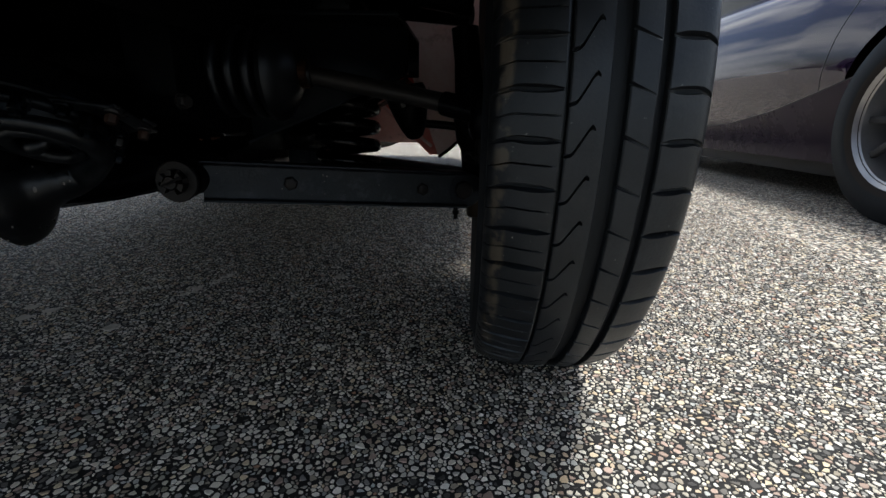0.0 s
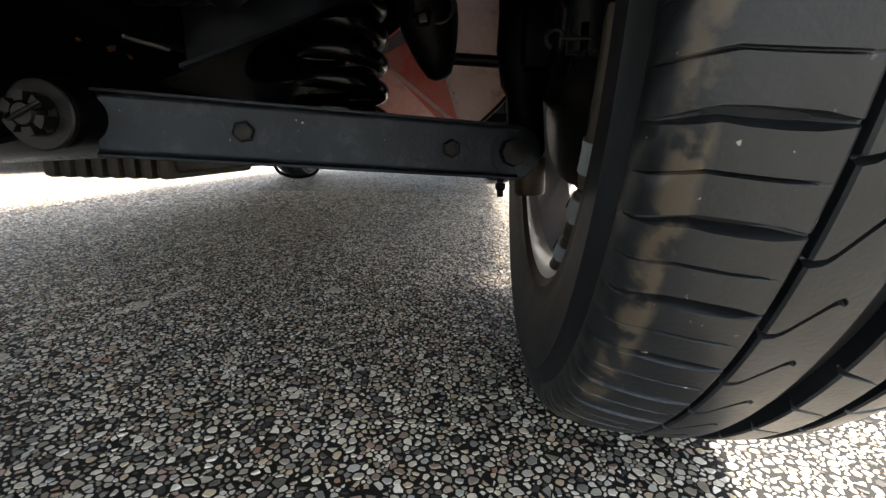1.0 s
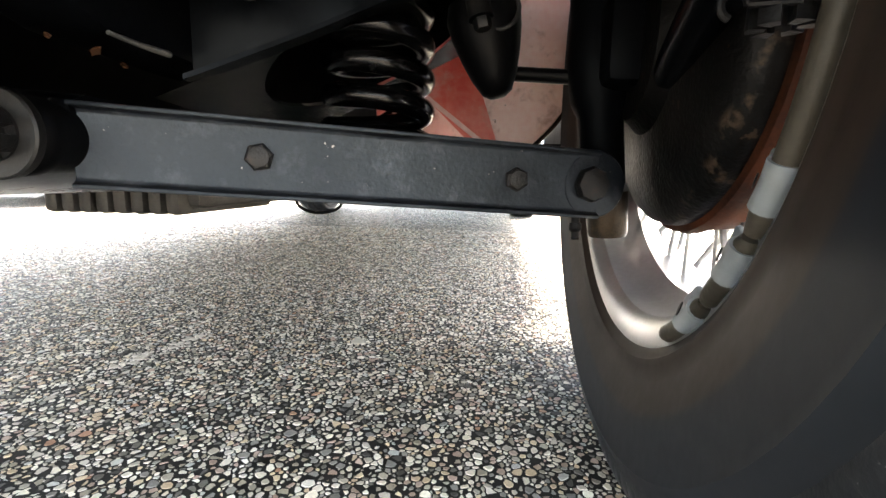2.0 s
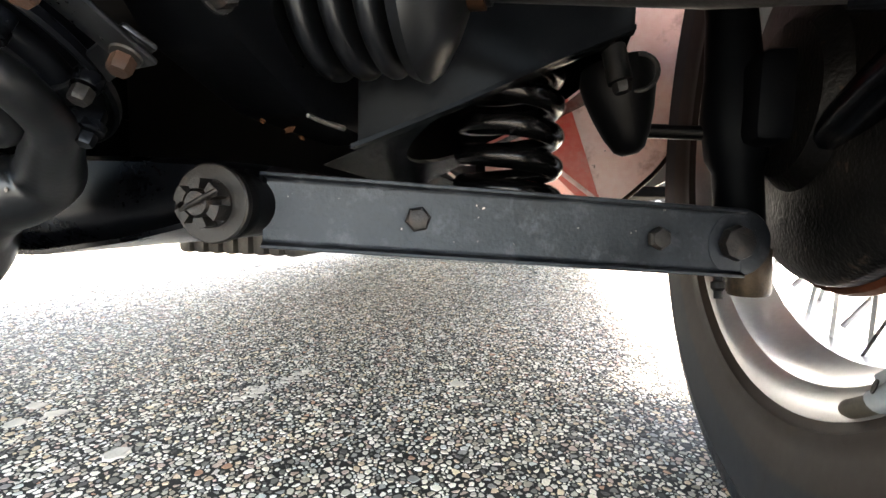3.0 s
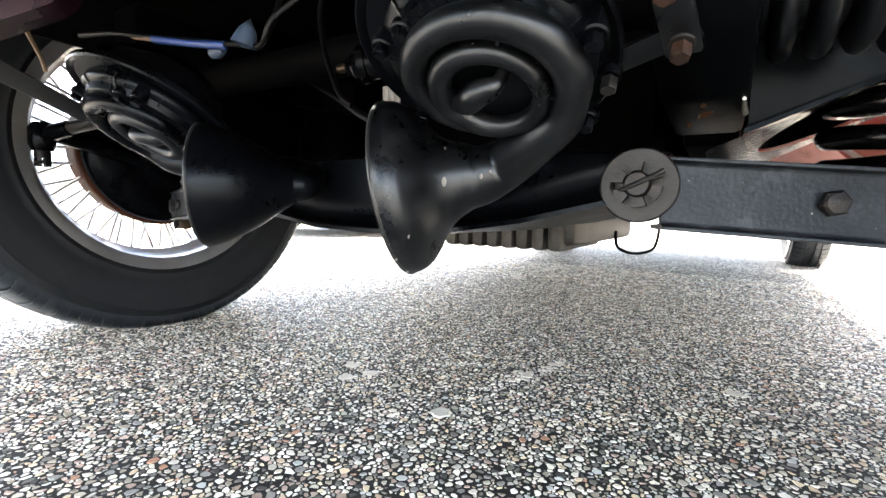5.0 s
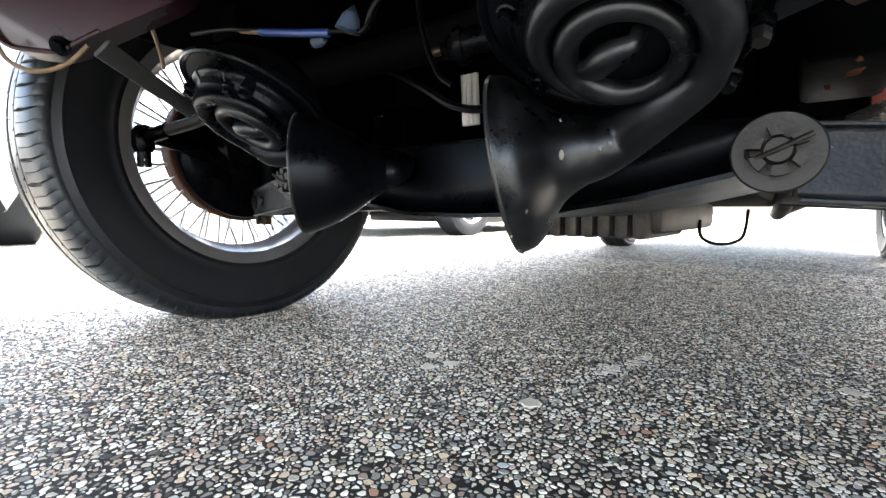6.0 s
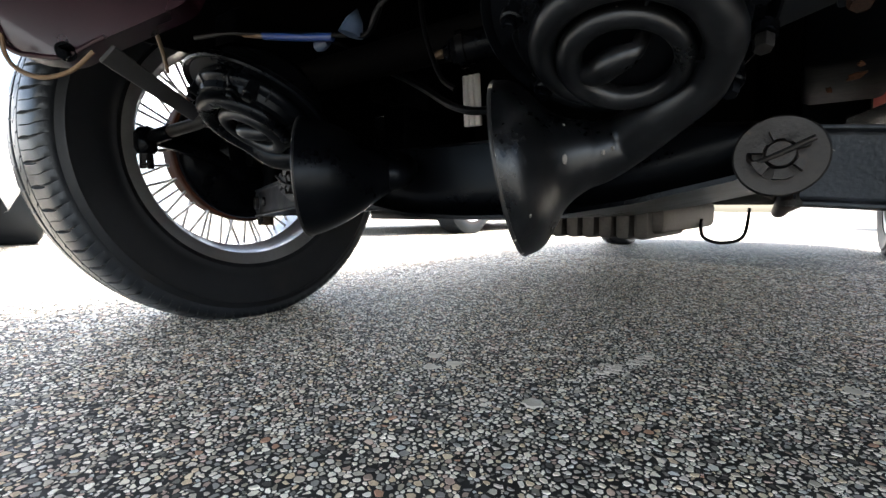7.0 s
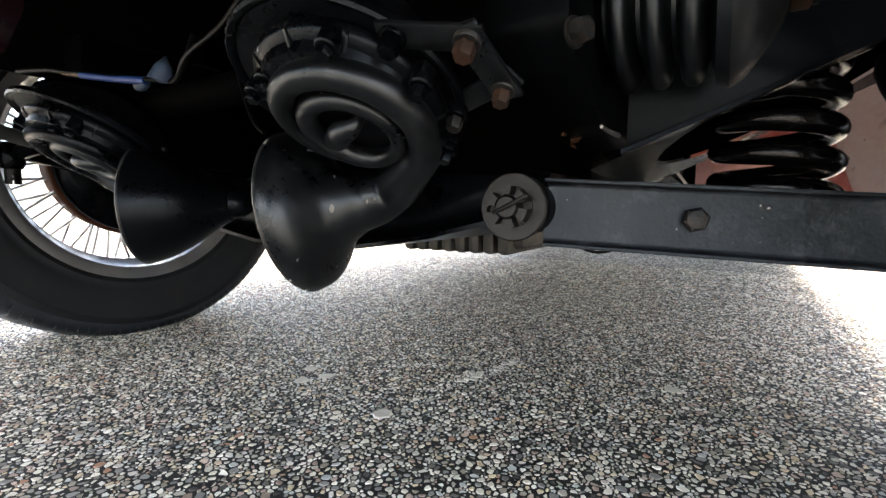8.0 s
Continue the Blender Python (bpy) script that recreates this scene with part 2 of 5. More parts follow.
GREY_WIRE = material("dark_cable_sheath", (0.004, 0.0042, 0.0045), (0.012, 0.012, 0.0125), 40, 0.45)
BLUE = material("blue_connector_plastic", (0.003, 0.016, 0.08), (0.006, 0.03, 0.13), 40, 0.35)
PALE = material("white_connector_plastic", (0.02, 0.034, 0.06), (0.04, 0.06, 0.1), 40, 0.45)
PALE_EDGE = material("pale_steel_and_lit_edge", (0.12, 0.117, 0.11), (0.3, 0.29, 0.275), 160, 0.34, 0.9, bump=0.3)
# near-white tone that imitates daylight in a gap
GAP_DAYLIGHT = material("pale_gap_daylight", (0.7, 0.7, 0.7), (0.85, 0.85, 0.85), 60, 0.35, 0.2, bump=0.1)
GLASS = material("dark_car_glass", (0.01, 0.012, 0.014), (0.015, 0.017, 0.02), 10, 0.05, 0, spread=0.02)


def stone_ramp(n, l, value):
    ramp = n.new("ShaderNodeValToRGB")
    ramp.color_ramp.interpolation = "CONSTANT"
    tones = ((0, (0.138, 0.129, 0.111)), (0.07, (0.479, 0.44, 0.356)), (0.15, (0.752, 0.695, 0.577)), (0.26, (0.33, 0.29, 0.219)), (0.34, (0.82, 0.77, 0.665)), (0.44, (0.621, 0.58, 0.502)), (0.52, (0.583, 0.455, 0.303)), (0.58, (0.373, 0.27, 0.211)),
             (0.64, (0.836, 0.8, 0.705)), (0.73, (0.259, 0.25, 0.226)), (0.81, (0.515, 0.38, 0.305)), (0.86, (0.728, 0.613, 0.419)), (0.905, (0.525, 0.532, 0.497)), (0.95, (0.436, 0.237, 0.146)), (0.96, (0.0501, 0.0475, 0.0426)))
    while len(ramp.color_ramp.elements) < len(tones):
        ramp.color_ramp.elements.new(0.5)
    for e, (at, c) in zip(ramp.color_ramp.elements, tones):
        e.position, e.color = at, (*c, 1)
    l.new(value, ramp.inputs[0])
    return ramp.outputs[0]


TRACE = (0.074, 0.105, radians(75))


def stone_material():
    m = bpy.data.materials.new("aggregate_stone")
    m.use_nodes = True
    n, l = m.node_tree.nodes, m.node_tree.links
    bsdf = n["Principled BSDF"]
    geo, info, add = n.new("ShaderNodeNewGeometry"), n.new("ShaderNodeObjectInfo"), n.new("ShaderNodeMath")
    add.operation = "ADD"
    l.new(geo.outputs["Random Per Island"], add.inputs[0])
    l.new(info.outputs["Random"], add.inputs[1])
    wrap = n.new("ShaderNodeMath")
    wrap.operation = "FRACT"
    l.new(add.outputs[0], wrap.inputs[0])
    colour = stone_ramp(n, l, wrap.outputs[0])
    grain = n.new("ShaderNodeTexNoise")
    grain.inputs["Scale"].default_value, grain.inputs["Detail"].default_value = 600, 4
    l.new(geo.outputs["Position"], grain.inputs["Vector"])
    hsv, span = n.new("ShaderNodeHueSaturation"), n.new("ShaderNodeMapRange")
    span.inputs[3].default_value, span.inputs[4].default_value = 0.65, 1.35
    l.new(grain.outputs[0], span.inputs[0])
    l.new(span.outputs[0], hsv.inputs["Value"])
    l.new(colour, hsv.inputs["Color"])
    # a pale scuffed trace, 20 cm long
    trace = n.new("ShaderNodeMapping")
    trace.vector_type = "TEXTURE"
    trace.inputs["Location"].default_value, trace.inputs["Rotation"].default_value = (TRACE[0], TRACE[1], 0), (0, 0, TRACE[2])
    trace.inputs["Scale"].default_value = (0.085, 0.011, 1)
    l.new(geo.outputs["Position"], trace.inputs["Vector"])
    flat = n.new("ShaderNodeVectorMath")
    flat.operation = "MULTIPLY"
    flat.inputs[1].default_value = (1, 1, 0)
    l.new(trace.outputs[0], flat.inputs[0])
    size, fade = n.new("ShaderNodeVectorMath"), n.new("ShaderNodeMapRange")
    size.operation = "LENGTH"
    l.new(flat.outputs[0], size.inputs[0])
    fade.inputs[1].default_value, fade.inputs[2].default_value, fade.inputs[3].default_value, fade.inputs[4].default_value = 0.5, 1.3, 0.68, 0
    l.new(size.outputs["Value"], fade.inputs[0])
    pale = n.new("ShaderNodeMix")
    pale.data_type = "RGBA"
    l.new(fade.outputs[0], pale.inputs[0])
    l.new(hsv.outputs[0], pale.inputs[6])
    pale.inputs[7].default_value = (0.8, 0.76, 0.7, 1)
    l.new(pale.outputs[2], bsdf.inputs["Base Color"])
    bsdf.inputs["Roughness"].default_value = 0.55
    relief = n.new("ShaderNodeBump")
    relief.inputs["Strength"].default_value, relief.inputs["Distance"].default_value = 0.4, 0.001
    l.new(grain.outputs[0], relief.inputs["Height"])
    l.new(relief.outputs[0], bsdf.inputs["Normal"])
    return m


def ground_material():
    m = bpy.data.materials.new("exposed_aggregate_asphalt")
    m.use_nodes = True
    n, l = m.node_tree.nodes, m.node_tree.links
    bsdf = n["Principled BSDF"]
    geo = n.new("ShaderNodeNewGeometry")
    cells = n.new("ShaderNodeTexVoronoi")
    cells.inputs["Scale"].default_value = 115
    l.new(geo.outputs["Position"], cells.inputs["Vector"])
    split = n.new("ShaderNodeSeparateColor")
    l.new(cells.outputs["Color"], split.inputs[0])
    stones = stone_ramp(n, l, split.outputs[0])
    body = n.new("ShaderNodeMapRange")
    body.inputs[1].default_value, body.inputs[2].default_value, body.inputs[3].default_value, body.inputs[4].default_value = 0.42, 0.6, 1, 0
    l.new(cells.outputs["Distance"], body.inputs[0])
    big = n.new("ShaderNodeTexNoise")
    big.inputs["Scale"].default_value, big.inputs["Detail"].default_value = 2.2, 6
    l.new(geo.outputs["Position"], big.inputs["Vector"])
    tar = n.new("ShaderNodeValToRGB")
    tar.color_ramp.elements[0].color, tar.color_ramp.elements[1].color = (0.018, 0.018, 0.018, 1), (0.05, 0.048, 0.045, 1)
    l.new(big.outputs[0], tar.inputs[0])
    mix = n.new("ShaderNodeMix")
    mix.data_type = "RGBA"
    l.new(body.outputs[0], mix.inputs[0])
    l.new(tar.outputs[0], mix.inputs[6])
    l.new(stones, mix.inputs[7])
    l.new(mix.outputs[2], bsdf.inputs["Base Color"])
    bsdf.inputs["Roughness"].default_value = 0.65
    relief = n.new("ShaderNodeBump")
    relief.inputs["Strength"].default_value, relief.inputs["Distance"].default_value = 0.7, 0.002
    l.new(body.outputs[0], relief.inputs["Height"])
    l.new(relief.outputs[0], bsdf.inputs["Normal"])
    return m


STONE, GROUND = stone_material(), ground_material()
BINDER = material("bitumen_binder", (0.005, 0.005, 0.0048), (0.015, 0.0146, 0.0138), 60, 0.6, bump=0.6, shine=0.3)


# ---- building helpers ----
MID_X = 0.009  # the car's middle plane


def part(name, bm, mat, parent, label="", m=None, smooth=True, mirror=False):
    if mirror:
        bm.transform(Matrix.Translation((2 * MID_X, 0, 0)) @ Matrix.Diagonal((-1, 1, 1, 1)))
        bmesh.ops.reverse_faces(bm, faces=bm.faces)
    me = bpy.data.meshes.new(name)
    bm.to_mesh(me)
    bm.free()
    me.materials.append(mat)
    if smooth:
        me.shade_smooth()
        me.set_sharp_from_angle(angle=radians(38))
    ob = new(name, me)
    ob.parent = parent
    if m is not None:
        ob.matrix_basis = m
    return tagged(ob, label)


def box(bm, lo, hi, bevel=0.0, m=None):
    c = [(a + b) / 2 for a, b in zip(lo, hi)]
    s = [abs(b - a) for a, b in zip(lo, hi)]
    made = bmesh.ops.create_cube(bm, size=1, matrix=(m or Matrix()) @ Matrix.Translation(c) @ Matrix.Diagonal((*s, 1)))
    if bevel:
        edges = list({e for v in made["verts"] for e in v.link_edges})
        bmesh.ops.bevel(bm, geom=edges, offset=bevel, segments=2, affect="EDGES", profile=0.5)


def lathe(bm, profile, m, seg=32, closed=False, caps=True):
    """Turns (radius, height) pairs round the z axis of m."""
    rings = []
    for r, h in profile:
        rings.append([bm.verts.new(m @ Vector((r * math.cos(2 * math.pi * i / seg), r * math.sin(2 * math.pi * i / seg), h))) for i in range(seg)])
    pairs = list(zip(rings, rings[1:])) + ([(rings[-1], rings[0])] if closed else [])
    for a, b in pairs:
        for i in range(seg):
            j = (i + 1) % seg
            bm.faces.new((a[i], a[j], b[j], b[i]))
    if caps and not closed:
        if profile[0][0] > 1e-6:
            bm.faces.new(rings[0][::-1])
        if profile[-1][0] > 1e-6:
            bm.faces.new(rings[-1])
    bmesh.ops.remove_doubles(bm, verts=[v for ring in rings for v in ring], dist=1e-6)


def tube(bm, pts, r, seg=10, caps=True):
    """A tube along points; r is a radius or one radius a point."""
    pts = [Vector(p) for p in pts]
    rs = r if isinstance(r, (list, tuple)) else [r] * len(pts)
    up, rings = None, []
    for i, p in enumerate(pts):
        d = (pts[min(i + 1, len(pts) - 1)] - pts[max(i - 1, 0)]).normalized()
        if up is None:
            up = d.orthogonal().normalized()
        up = (up - d * up.dot(d)).normalized()
        side = d.cross(up)
        rings.append([bm.verts.new(p + rs[i] * (up * math.cos(2 * math.pi * k / seg) + side * math.sin(2 * math.pi * k / seg))) for k in range(seg)])
    for a, b in zip(rings, rings[1:]):
        for k in range(seg):
            j = (k + 1) % seg
            bm.faces.new((a[k], a[j], b[j], b[k]))
    if caps:
        bm.faces.new(rings[0][::-1])
        bm.faces.new(rings[-1])


def curve_points(pts, n=8):
    """A smooth line through points."""
    pts = [Vector(p) for p in pts]
    out = []
    for i in range(len(pts) - 1):
        a, b, c, d = pts[max(i - 1, 0)], pts[i], pts[i + 1], pts[min(i + 2, len(pts) - 1)]
        for k in range(n):
            t = k / n
            out.append(0.5 * ((2 * b) + (c - a) * t + (2 * a - 5 * b + 4 * c - d) * t * t + (3 * b - a - 3 * c + d) * t ** 3))
    return out + [pts[-1]]


def prism(bm, outline, depth, m, bevel=0.0):
    """Extrudes a flat outline (x, y) by depth along z of m."""
    a = [bm.verts.new(m @ Vector((x, y, 0))) for x, y in outline]
    b = [bm.verts.new(m @ Vector((x, y, depth))) for x, y in outline]
    faces = [bm.faces.new(a[::-1]), bm.faces.new(b)]
    for i in range(len(a)):
        j = (i + 1) % len(a)
        faces.append(bm.faces.new((a[i], a[j], b[j], b[i])))
    if bevel:
        edges = list({e for f in faces for e in f.edges})
        bmesh.ops.bevel(bm, geom=edges, offset=bevel, segments=2, affect="EDGES", profile=0.5)
    bmesh.ops.recalc_face_normals(bm, faces=bm.faces)


def axis_pose(at, z_axis, x_hint=(1, 0, 0)):
    """A pose at a point whose z axis runs along z_axis."""
    z = Vector(z_axis).normalized()
    x = Vector(x_hint)
    x = (x - z * x.dot(z)).normalized()
    y = z.cross(x)
    return Matrix(((x.x, y.x, z.x, at[0]), (x.y, y.y, z.y, at[1]), (x.z, y.z, z.z, at[2]), (0, 0, 0, 1)))


def crown_nut(bm, m, r, ri, h0, h1, h2):
    """A castle nut standing along z of m: six teeth with slots between them round a stud."""
    seg = 48
    lathe(bm, [(r, h0), (r, h1), (ri, h1)], m, seg, caps=False)
    bm.faces.ensure_lookup_table()
    tops = [f for f in bm.faces[-seg:]]
    for k in range(6):
        group = [tops[(8 * k + i) % seg] for i in range(5)]
        made = bmesh.ops.extrude_face_region(bm, geom=group)
        up = (m.to_3x3() @ Vector((0, 0, 1))) * (h2 - h1)
        bmesh.ops.translate(bm, verts=[v for v in made["geom"] if isinstance(v, bmesh.types.BMVert)], vec=up)
        bmesh.ops.delete(bm, geom=group, context="FACES_ONLY")


def hex_head(bm, at, way, r, h, spin=0.0, washer=0.0):
    """A hexagon bolt head standing along way, with a washer if its radius is given."""
    m = axis_pose(at, way) @ Matrix.Rotation(spin, 4, "Z")
    if washer:
        lathe(bm, [(washer, 0), (washer, 0.0015), (0, 0.0015)], m, 24)
    lathe(bm, [(r, 0.001), (r, h * 0.8), (r * 0.86, h), (0, h)], m, 6)


# ---- ground: one sheet to the horizon ----
bm = bmesh.new()
bmesh.ops.create_grid(bm, x_segments=8, y_segments=8, size=150)
ground = part("ground", bm, GROUND, None, smooth=False)
tagged(ground, "grey asphalt ground with exposed pale aggregate stones", "ground", kind="structure")

# ---- the classic car over the camera ----
car = tagged(new("classic_car"), "parked maroon classic roadster with wire wheels and black underside", "car")
WX, WR, WZ = 0.627, 0.306, 0.299
RIM_R, SIDE_R = 0.194, 0.198


# one period of tread across the cut direction: place in the period, share of the slot's and the sipe's depth
CUTS = [(-0.088, 0, 0), (-0.062, 0.3, 0), (-0.04, 0.9, 0), (0, 1, 0), (0.04, 0.9, 0), (0.062, 0.3, 0), (0.088, 0, 0), (0.27, 0, 0),
        (0.476, 0, 0), (0.487, 0, 0.2), (0.493, 0, 1), (0.507, 0, 1), (0.513, 0, 0.2), (0.524, 0, 0), (0.73, 0, 0)]
SET_ROUND = 0.43


def slim(u):
    """The outboard half of the tyre is narrower than the inboard half."""
    return u if u < 0.0305 else 0.0305 + (u - 0.0305) * 0.74


def tread_rib(rows, side=1, sipes=True, periods=60):
    """A ring of tread with rounded slots and thin sipes. Rows across: offset, drop, lean of the cuts, slot width, slot depth, sipe depth."""
    bm = bmesh.new()
    grid = []
    for u, drop, lean, wide, slot, sipe in rows:
        line = []
        for p in range(periods):
            for f, s, t in CUTS:
                g = f * wide if abs(f) < 0.1 else f
                a = 2 * math.pi * (p + g + lean + SET_ROUND) / periods
                r = WR - drop - slot * s - (sipe * t if sipes else 0)
                line.append(bm.verts.new((slim(u * side), r * math.sin(a), r * math.cos(a))))
        grid.append(line)
    n = len(grid[0])
    for a, b in zip(grid, grid[1:]):
        for k in range(n):
            j = (k + 1) % n
            bm.faces.new((a[k], a[j], b[j], b[k]))
    bmesh.ops.recalc_face_normals(bm, faces=bm.faces)
    return bm


SHOULDER = [(-0.0757, 0.031, -0.2, 0.2, 0, 0), (-0.0772, 0.0255, -0.18, 0.2, 0.0004, 0), (-0.0768, 0.0195, -0.15, 0.25, 0.001, 0.0008), (-0.0748, 0.0145, -0.11, 0.4, 0.002, 0.0016), (-0.0713, 0.0106, -0.06, 0.6, 0.0035, 0.002), (-0.0672, 0.0083, -0.02, 0.75, 0.0045, 0.003),
            (-0.062, 0.0063, 0.02, 0.8, 0.0055, 0.004), (-0.055, 0.0046, 0.01, 1, 0.0065, 0.004), (-0.047, 0.0029, 0, 1, 0.0065, 0.004), (-0.04, 0.0018, -0.005, 0.9, 0.006, 0.003), (-0.0355, 0.0013, -0.01, 0.6, 0.0035, 0.0004), (-0.0322, 0.001, -0.01, 0.4, 0.0015, 0), (-0.031, 0.0018, -0.01, 0.4, 0.001, 0), (-0.0305, 0.009, -0.01, 0.4, 0, 0)]
MIDDLE = [(-0.0288, 0.009, -0.3, 0.5, 0, 0), (-0.0285, 0.0016, -0.3, 0.5, 0.003, 0), (-0.0275, 0.0007, -0.3, 0.5, 0.004, 0), (-0.0245, 0.0004, -0.27, 0.5, 0.0045, 0), (-0.0225, 0.0003, -0.2, 0.55, 0.005, 0), (-0.0145, 0.0001, 0.24, 0.55, 0.005, 0), (-0.0128, 0, 0.29, 0.55, 0.0045, 0), (-0.0115, 0, 0.26, 0.5, 0.002, 0), (-0.0108, 0, 0.24, 0.4, 0, 0), (-0.005, 0, 0.24, 0.3, 0, 0), (-0.0042, 0.0008, 0.24, 0.3, 0, 0), (-0.004, 0.009, 0.24, 0.3, 0, 0)]
NARROW = [(0.0072, 0.009, 0.1, 0.5, 0, 0), (0.0075, 0.0008, 0.1, 0.5, 0.003, 0.003), (0.0085, 0, 0.1, 0.5, 0.004, 0.003), (0.016, 0.0001, 0, 0.4, 0.002, 0.002), (0.0235, 0.0003, -0.1, 0.3, 0, 0), (0.0245, 0.0011, -0.1, 0.3, 0, 0), (0.0248, 0.009, -0.1, 0.3, 0, 0)]


def mesh_of(name, bm, mat):
    me = bpy.data.meshes.new(name)
    bm.to_mesh(me)
    bm.free()
    me.materials.append(mat)
    me.shade_smooth()
    me.set_sharp_from_angle(angle=radians(35))
    return me


def wheel_meshes():
    """The meshes of a wire wheel round the x axis, outboard along +x."""
    turn = Matrix.Rotation(radians(90), 4, "Y")
    made = []
    half = 0.0705
    bm = bmesh.new()
    prof = [(RIM_R - 0.006, -0.058), (RIM_R + 0.004, -0.064), (RIM_R + 0.012, -0.0685), (RIM_R + 0.0135, -0.0705), (RIM_R + 0.017, -0.071), (RIM_R + 0.019, -0.0705), (SIDE_R + 0.022, -0.0725), (SIDE_R + 0.045, -0.079), (SIDE_R + 0.065, -0.080), (SIDE_R + 0.07, -0.0815), (SIDE_R + 0.073, -0.079), (SIDE_R + 0.08, -0.0765),
            (WR - 0.016, -half + 0.001), (WR - 0.011, -0.064), (WR - 0.0075, -0.04), (WR - 0.007, 0), (WR - 0.0075, 0.04), (WR - 0.011, 0.064), (WR - 0.016, half - 0.001),
            (SIDE_R + 0.08, 0.0765), (SIDE_R + 0.065, 0.080), (SIDE_R + 0.045, 0.079), (SIDE_R + 0.02, 0.072), (RIM_R + 0.004, 0.064), (RIM_R - 0.006, 0.058)]
    lathe(bm, [(r, slim(h)) for r, h in prof], turn, 96, closed=True)
    made.append(("tyre", mesh_of("tyre", bm, CLEAN_RUBBER), "black rubber tyre with a worn sidewall"))
    for rows, side, mat in ((SHOULDER, 1, RUBBER), (MIDDLE, 1, RUBBER), (NARROW, 1, RUBBER), (SHOULDER, -1, RUBBER)):
        made.append(("tread_rib", mesh_of("tread_rib", tread_rib(rows, side, rows is SHOULDER and side > 0), mat), "ring of black tread blocks"))
    bm = bmesh.new()
    rp = [(RIM_R + 0.007, -0.066), (RIM_R + 0.009, -0.062), (RIM_R + 0.002, -0.058), (RIM_R - 0.006, -0.055), (RIM_R - 0.008, -0.035), (RIM_R - 0.02, -0.022), (RIM_R - 0.022, 0.018), (RIM_R - 0.008, 0.034),
          (RIM_R - 0.006, 0.055), (RIM_R + 0.002, 0.058), (RIM_R + 0.009, 0.062), (RIM_R + 0.007, 0.066), (RIM_R - 0.004, 0.063), (RIM_R - 0.012, 0.056), (RIM_R - 0.014, 0.036), (RIM_R - 0.027, 0.02), (RIM_R - 0.025, -0.024),
          (RIM_R - 0.014, -0.037), (RIM_R - 0.012, -0.056), (RIM_R - 0.004, -0.063)]
    lathe(bm, [(r, slim(h)) for r, h in rp], turn, 96, closed=True)
    made.append(("rim", mesh_of("rim", bm, SILVER), "silver-painted steel rim"))
    bm = bmesh.new()
    tube(bm, [(0, 0, 0), (0, 0, 1)], 0.0024, 6)
    spoke = mesh_of("spoke", bm, SILVER)
    spokes = []
    for k in range(60):
        a = 2 * math.pi * k / 60
        out_row = k % 3 == 0
        lean = (0.35 if k % 2 else -0.35) * (0.7 if out_row else 1)
        h = Vector((0.055 if out_row else -0.012, 0.048 * math.sin(a + lean), 0.048 * math.cos(a + lean)))
        e = Vector((0.004 if k % 2 else -0.01, (RIM_R - 0.024) * math.sin(a), (RIM_R - 0.024) * math.cos(a)))
        d = e - h
        spokes.append((spoke, axis_pose(h, d, (0.3, 0.5, 0.7)) @ Matrix.Diagonal((1, 1, d.length, 1))))
    bm = bmesh.new()
    lathe(bm, [(0.03, -0.03), (0.052, -0.026), (0.052, -0.012), (0.036, 0.0), (0.034, 0.05), (0.05, 0.056), (0.05, 0.066), (0.03, 0.075), (0, 0.078)], turn, 32)
    return mesh_of("wheel", bm, SILVER), made, spokes


WHEEL = wheel_meshes()


def wire_wheel(m, label, dirty=()):
    hub, pieces, spokes = WHEEL
    wheel = tagged(new("wheel", hub), label)
    wheel.parent, wheel.matrix_basis = car, m
    for k, (name, me, text) in enumerate(pieces):
        if k < len(dirty):
            me = me.copy()
            me.materials[0] = dirty[k]
        ob = tagged(new(name, me), text)
        ob.parent = wheel
    for me, at in spokes:
        ob = new("spoke", me)
        ob.parent, ob.matrix_basis = wheel, at
    return wheel


near_wheel = wire_wheel(pose(WX, 0, WZ), "silver wire wheel with a mud-stained black road tyre", (WALL_RUBBER, MUDDY_RUBBER))
wire_wheel(pose(2 * MID_X - WX, -0.005, WZ, 0, 0, 180) @ Matrix.Diagonal((1.1, 1.012, 1.012, 1)), "silver wire wheel with a black road tyre")
wire_wheel(pose(WX, 2.385, WZ, 40), "silver wire wheel with a black road tyre")
wire_wheel(pose(2 * MID_X - WX, 2.385, WZ, 25, 0, 180), "silver wire wheel with a black road tyre")


# clip-on balance weights along the inner rim edge
def rim_arc(lo, hi, x, r, n):
    return [(x, r * math.sin(radians(lo + (hi - lo) * k / n)), r * math.cos(radians(lo + (hi - lo) * k / n))) for k in range(n + 1)]


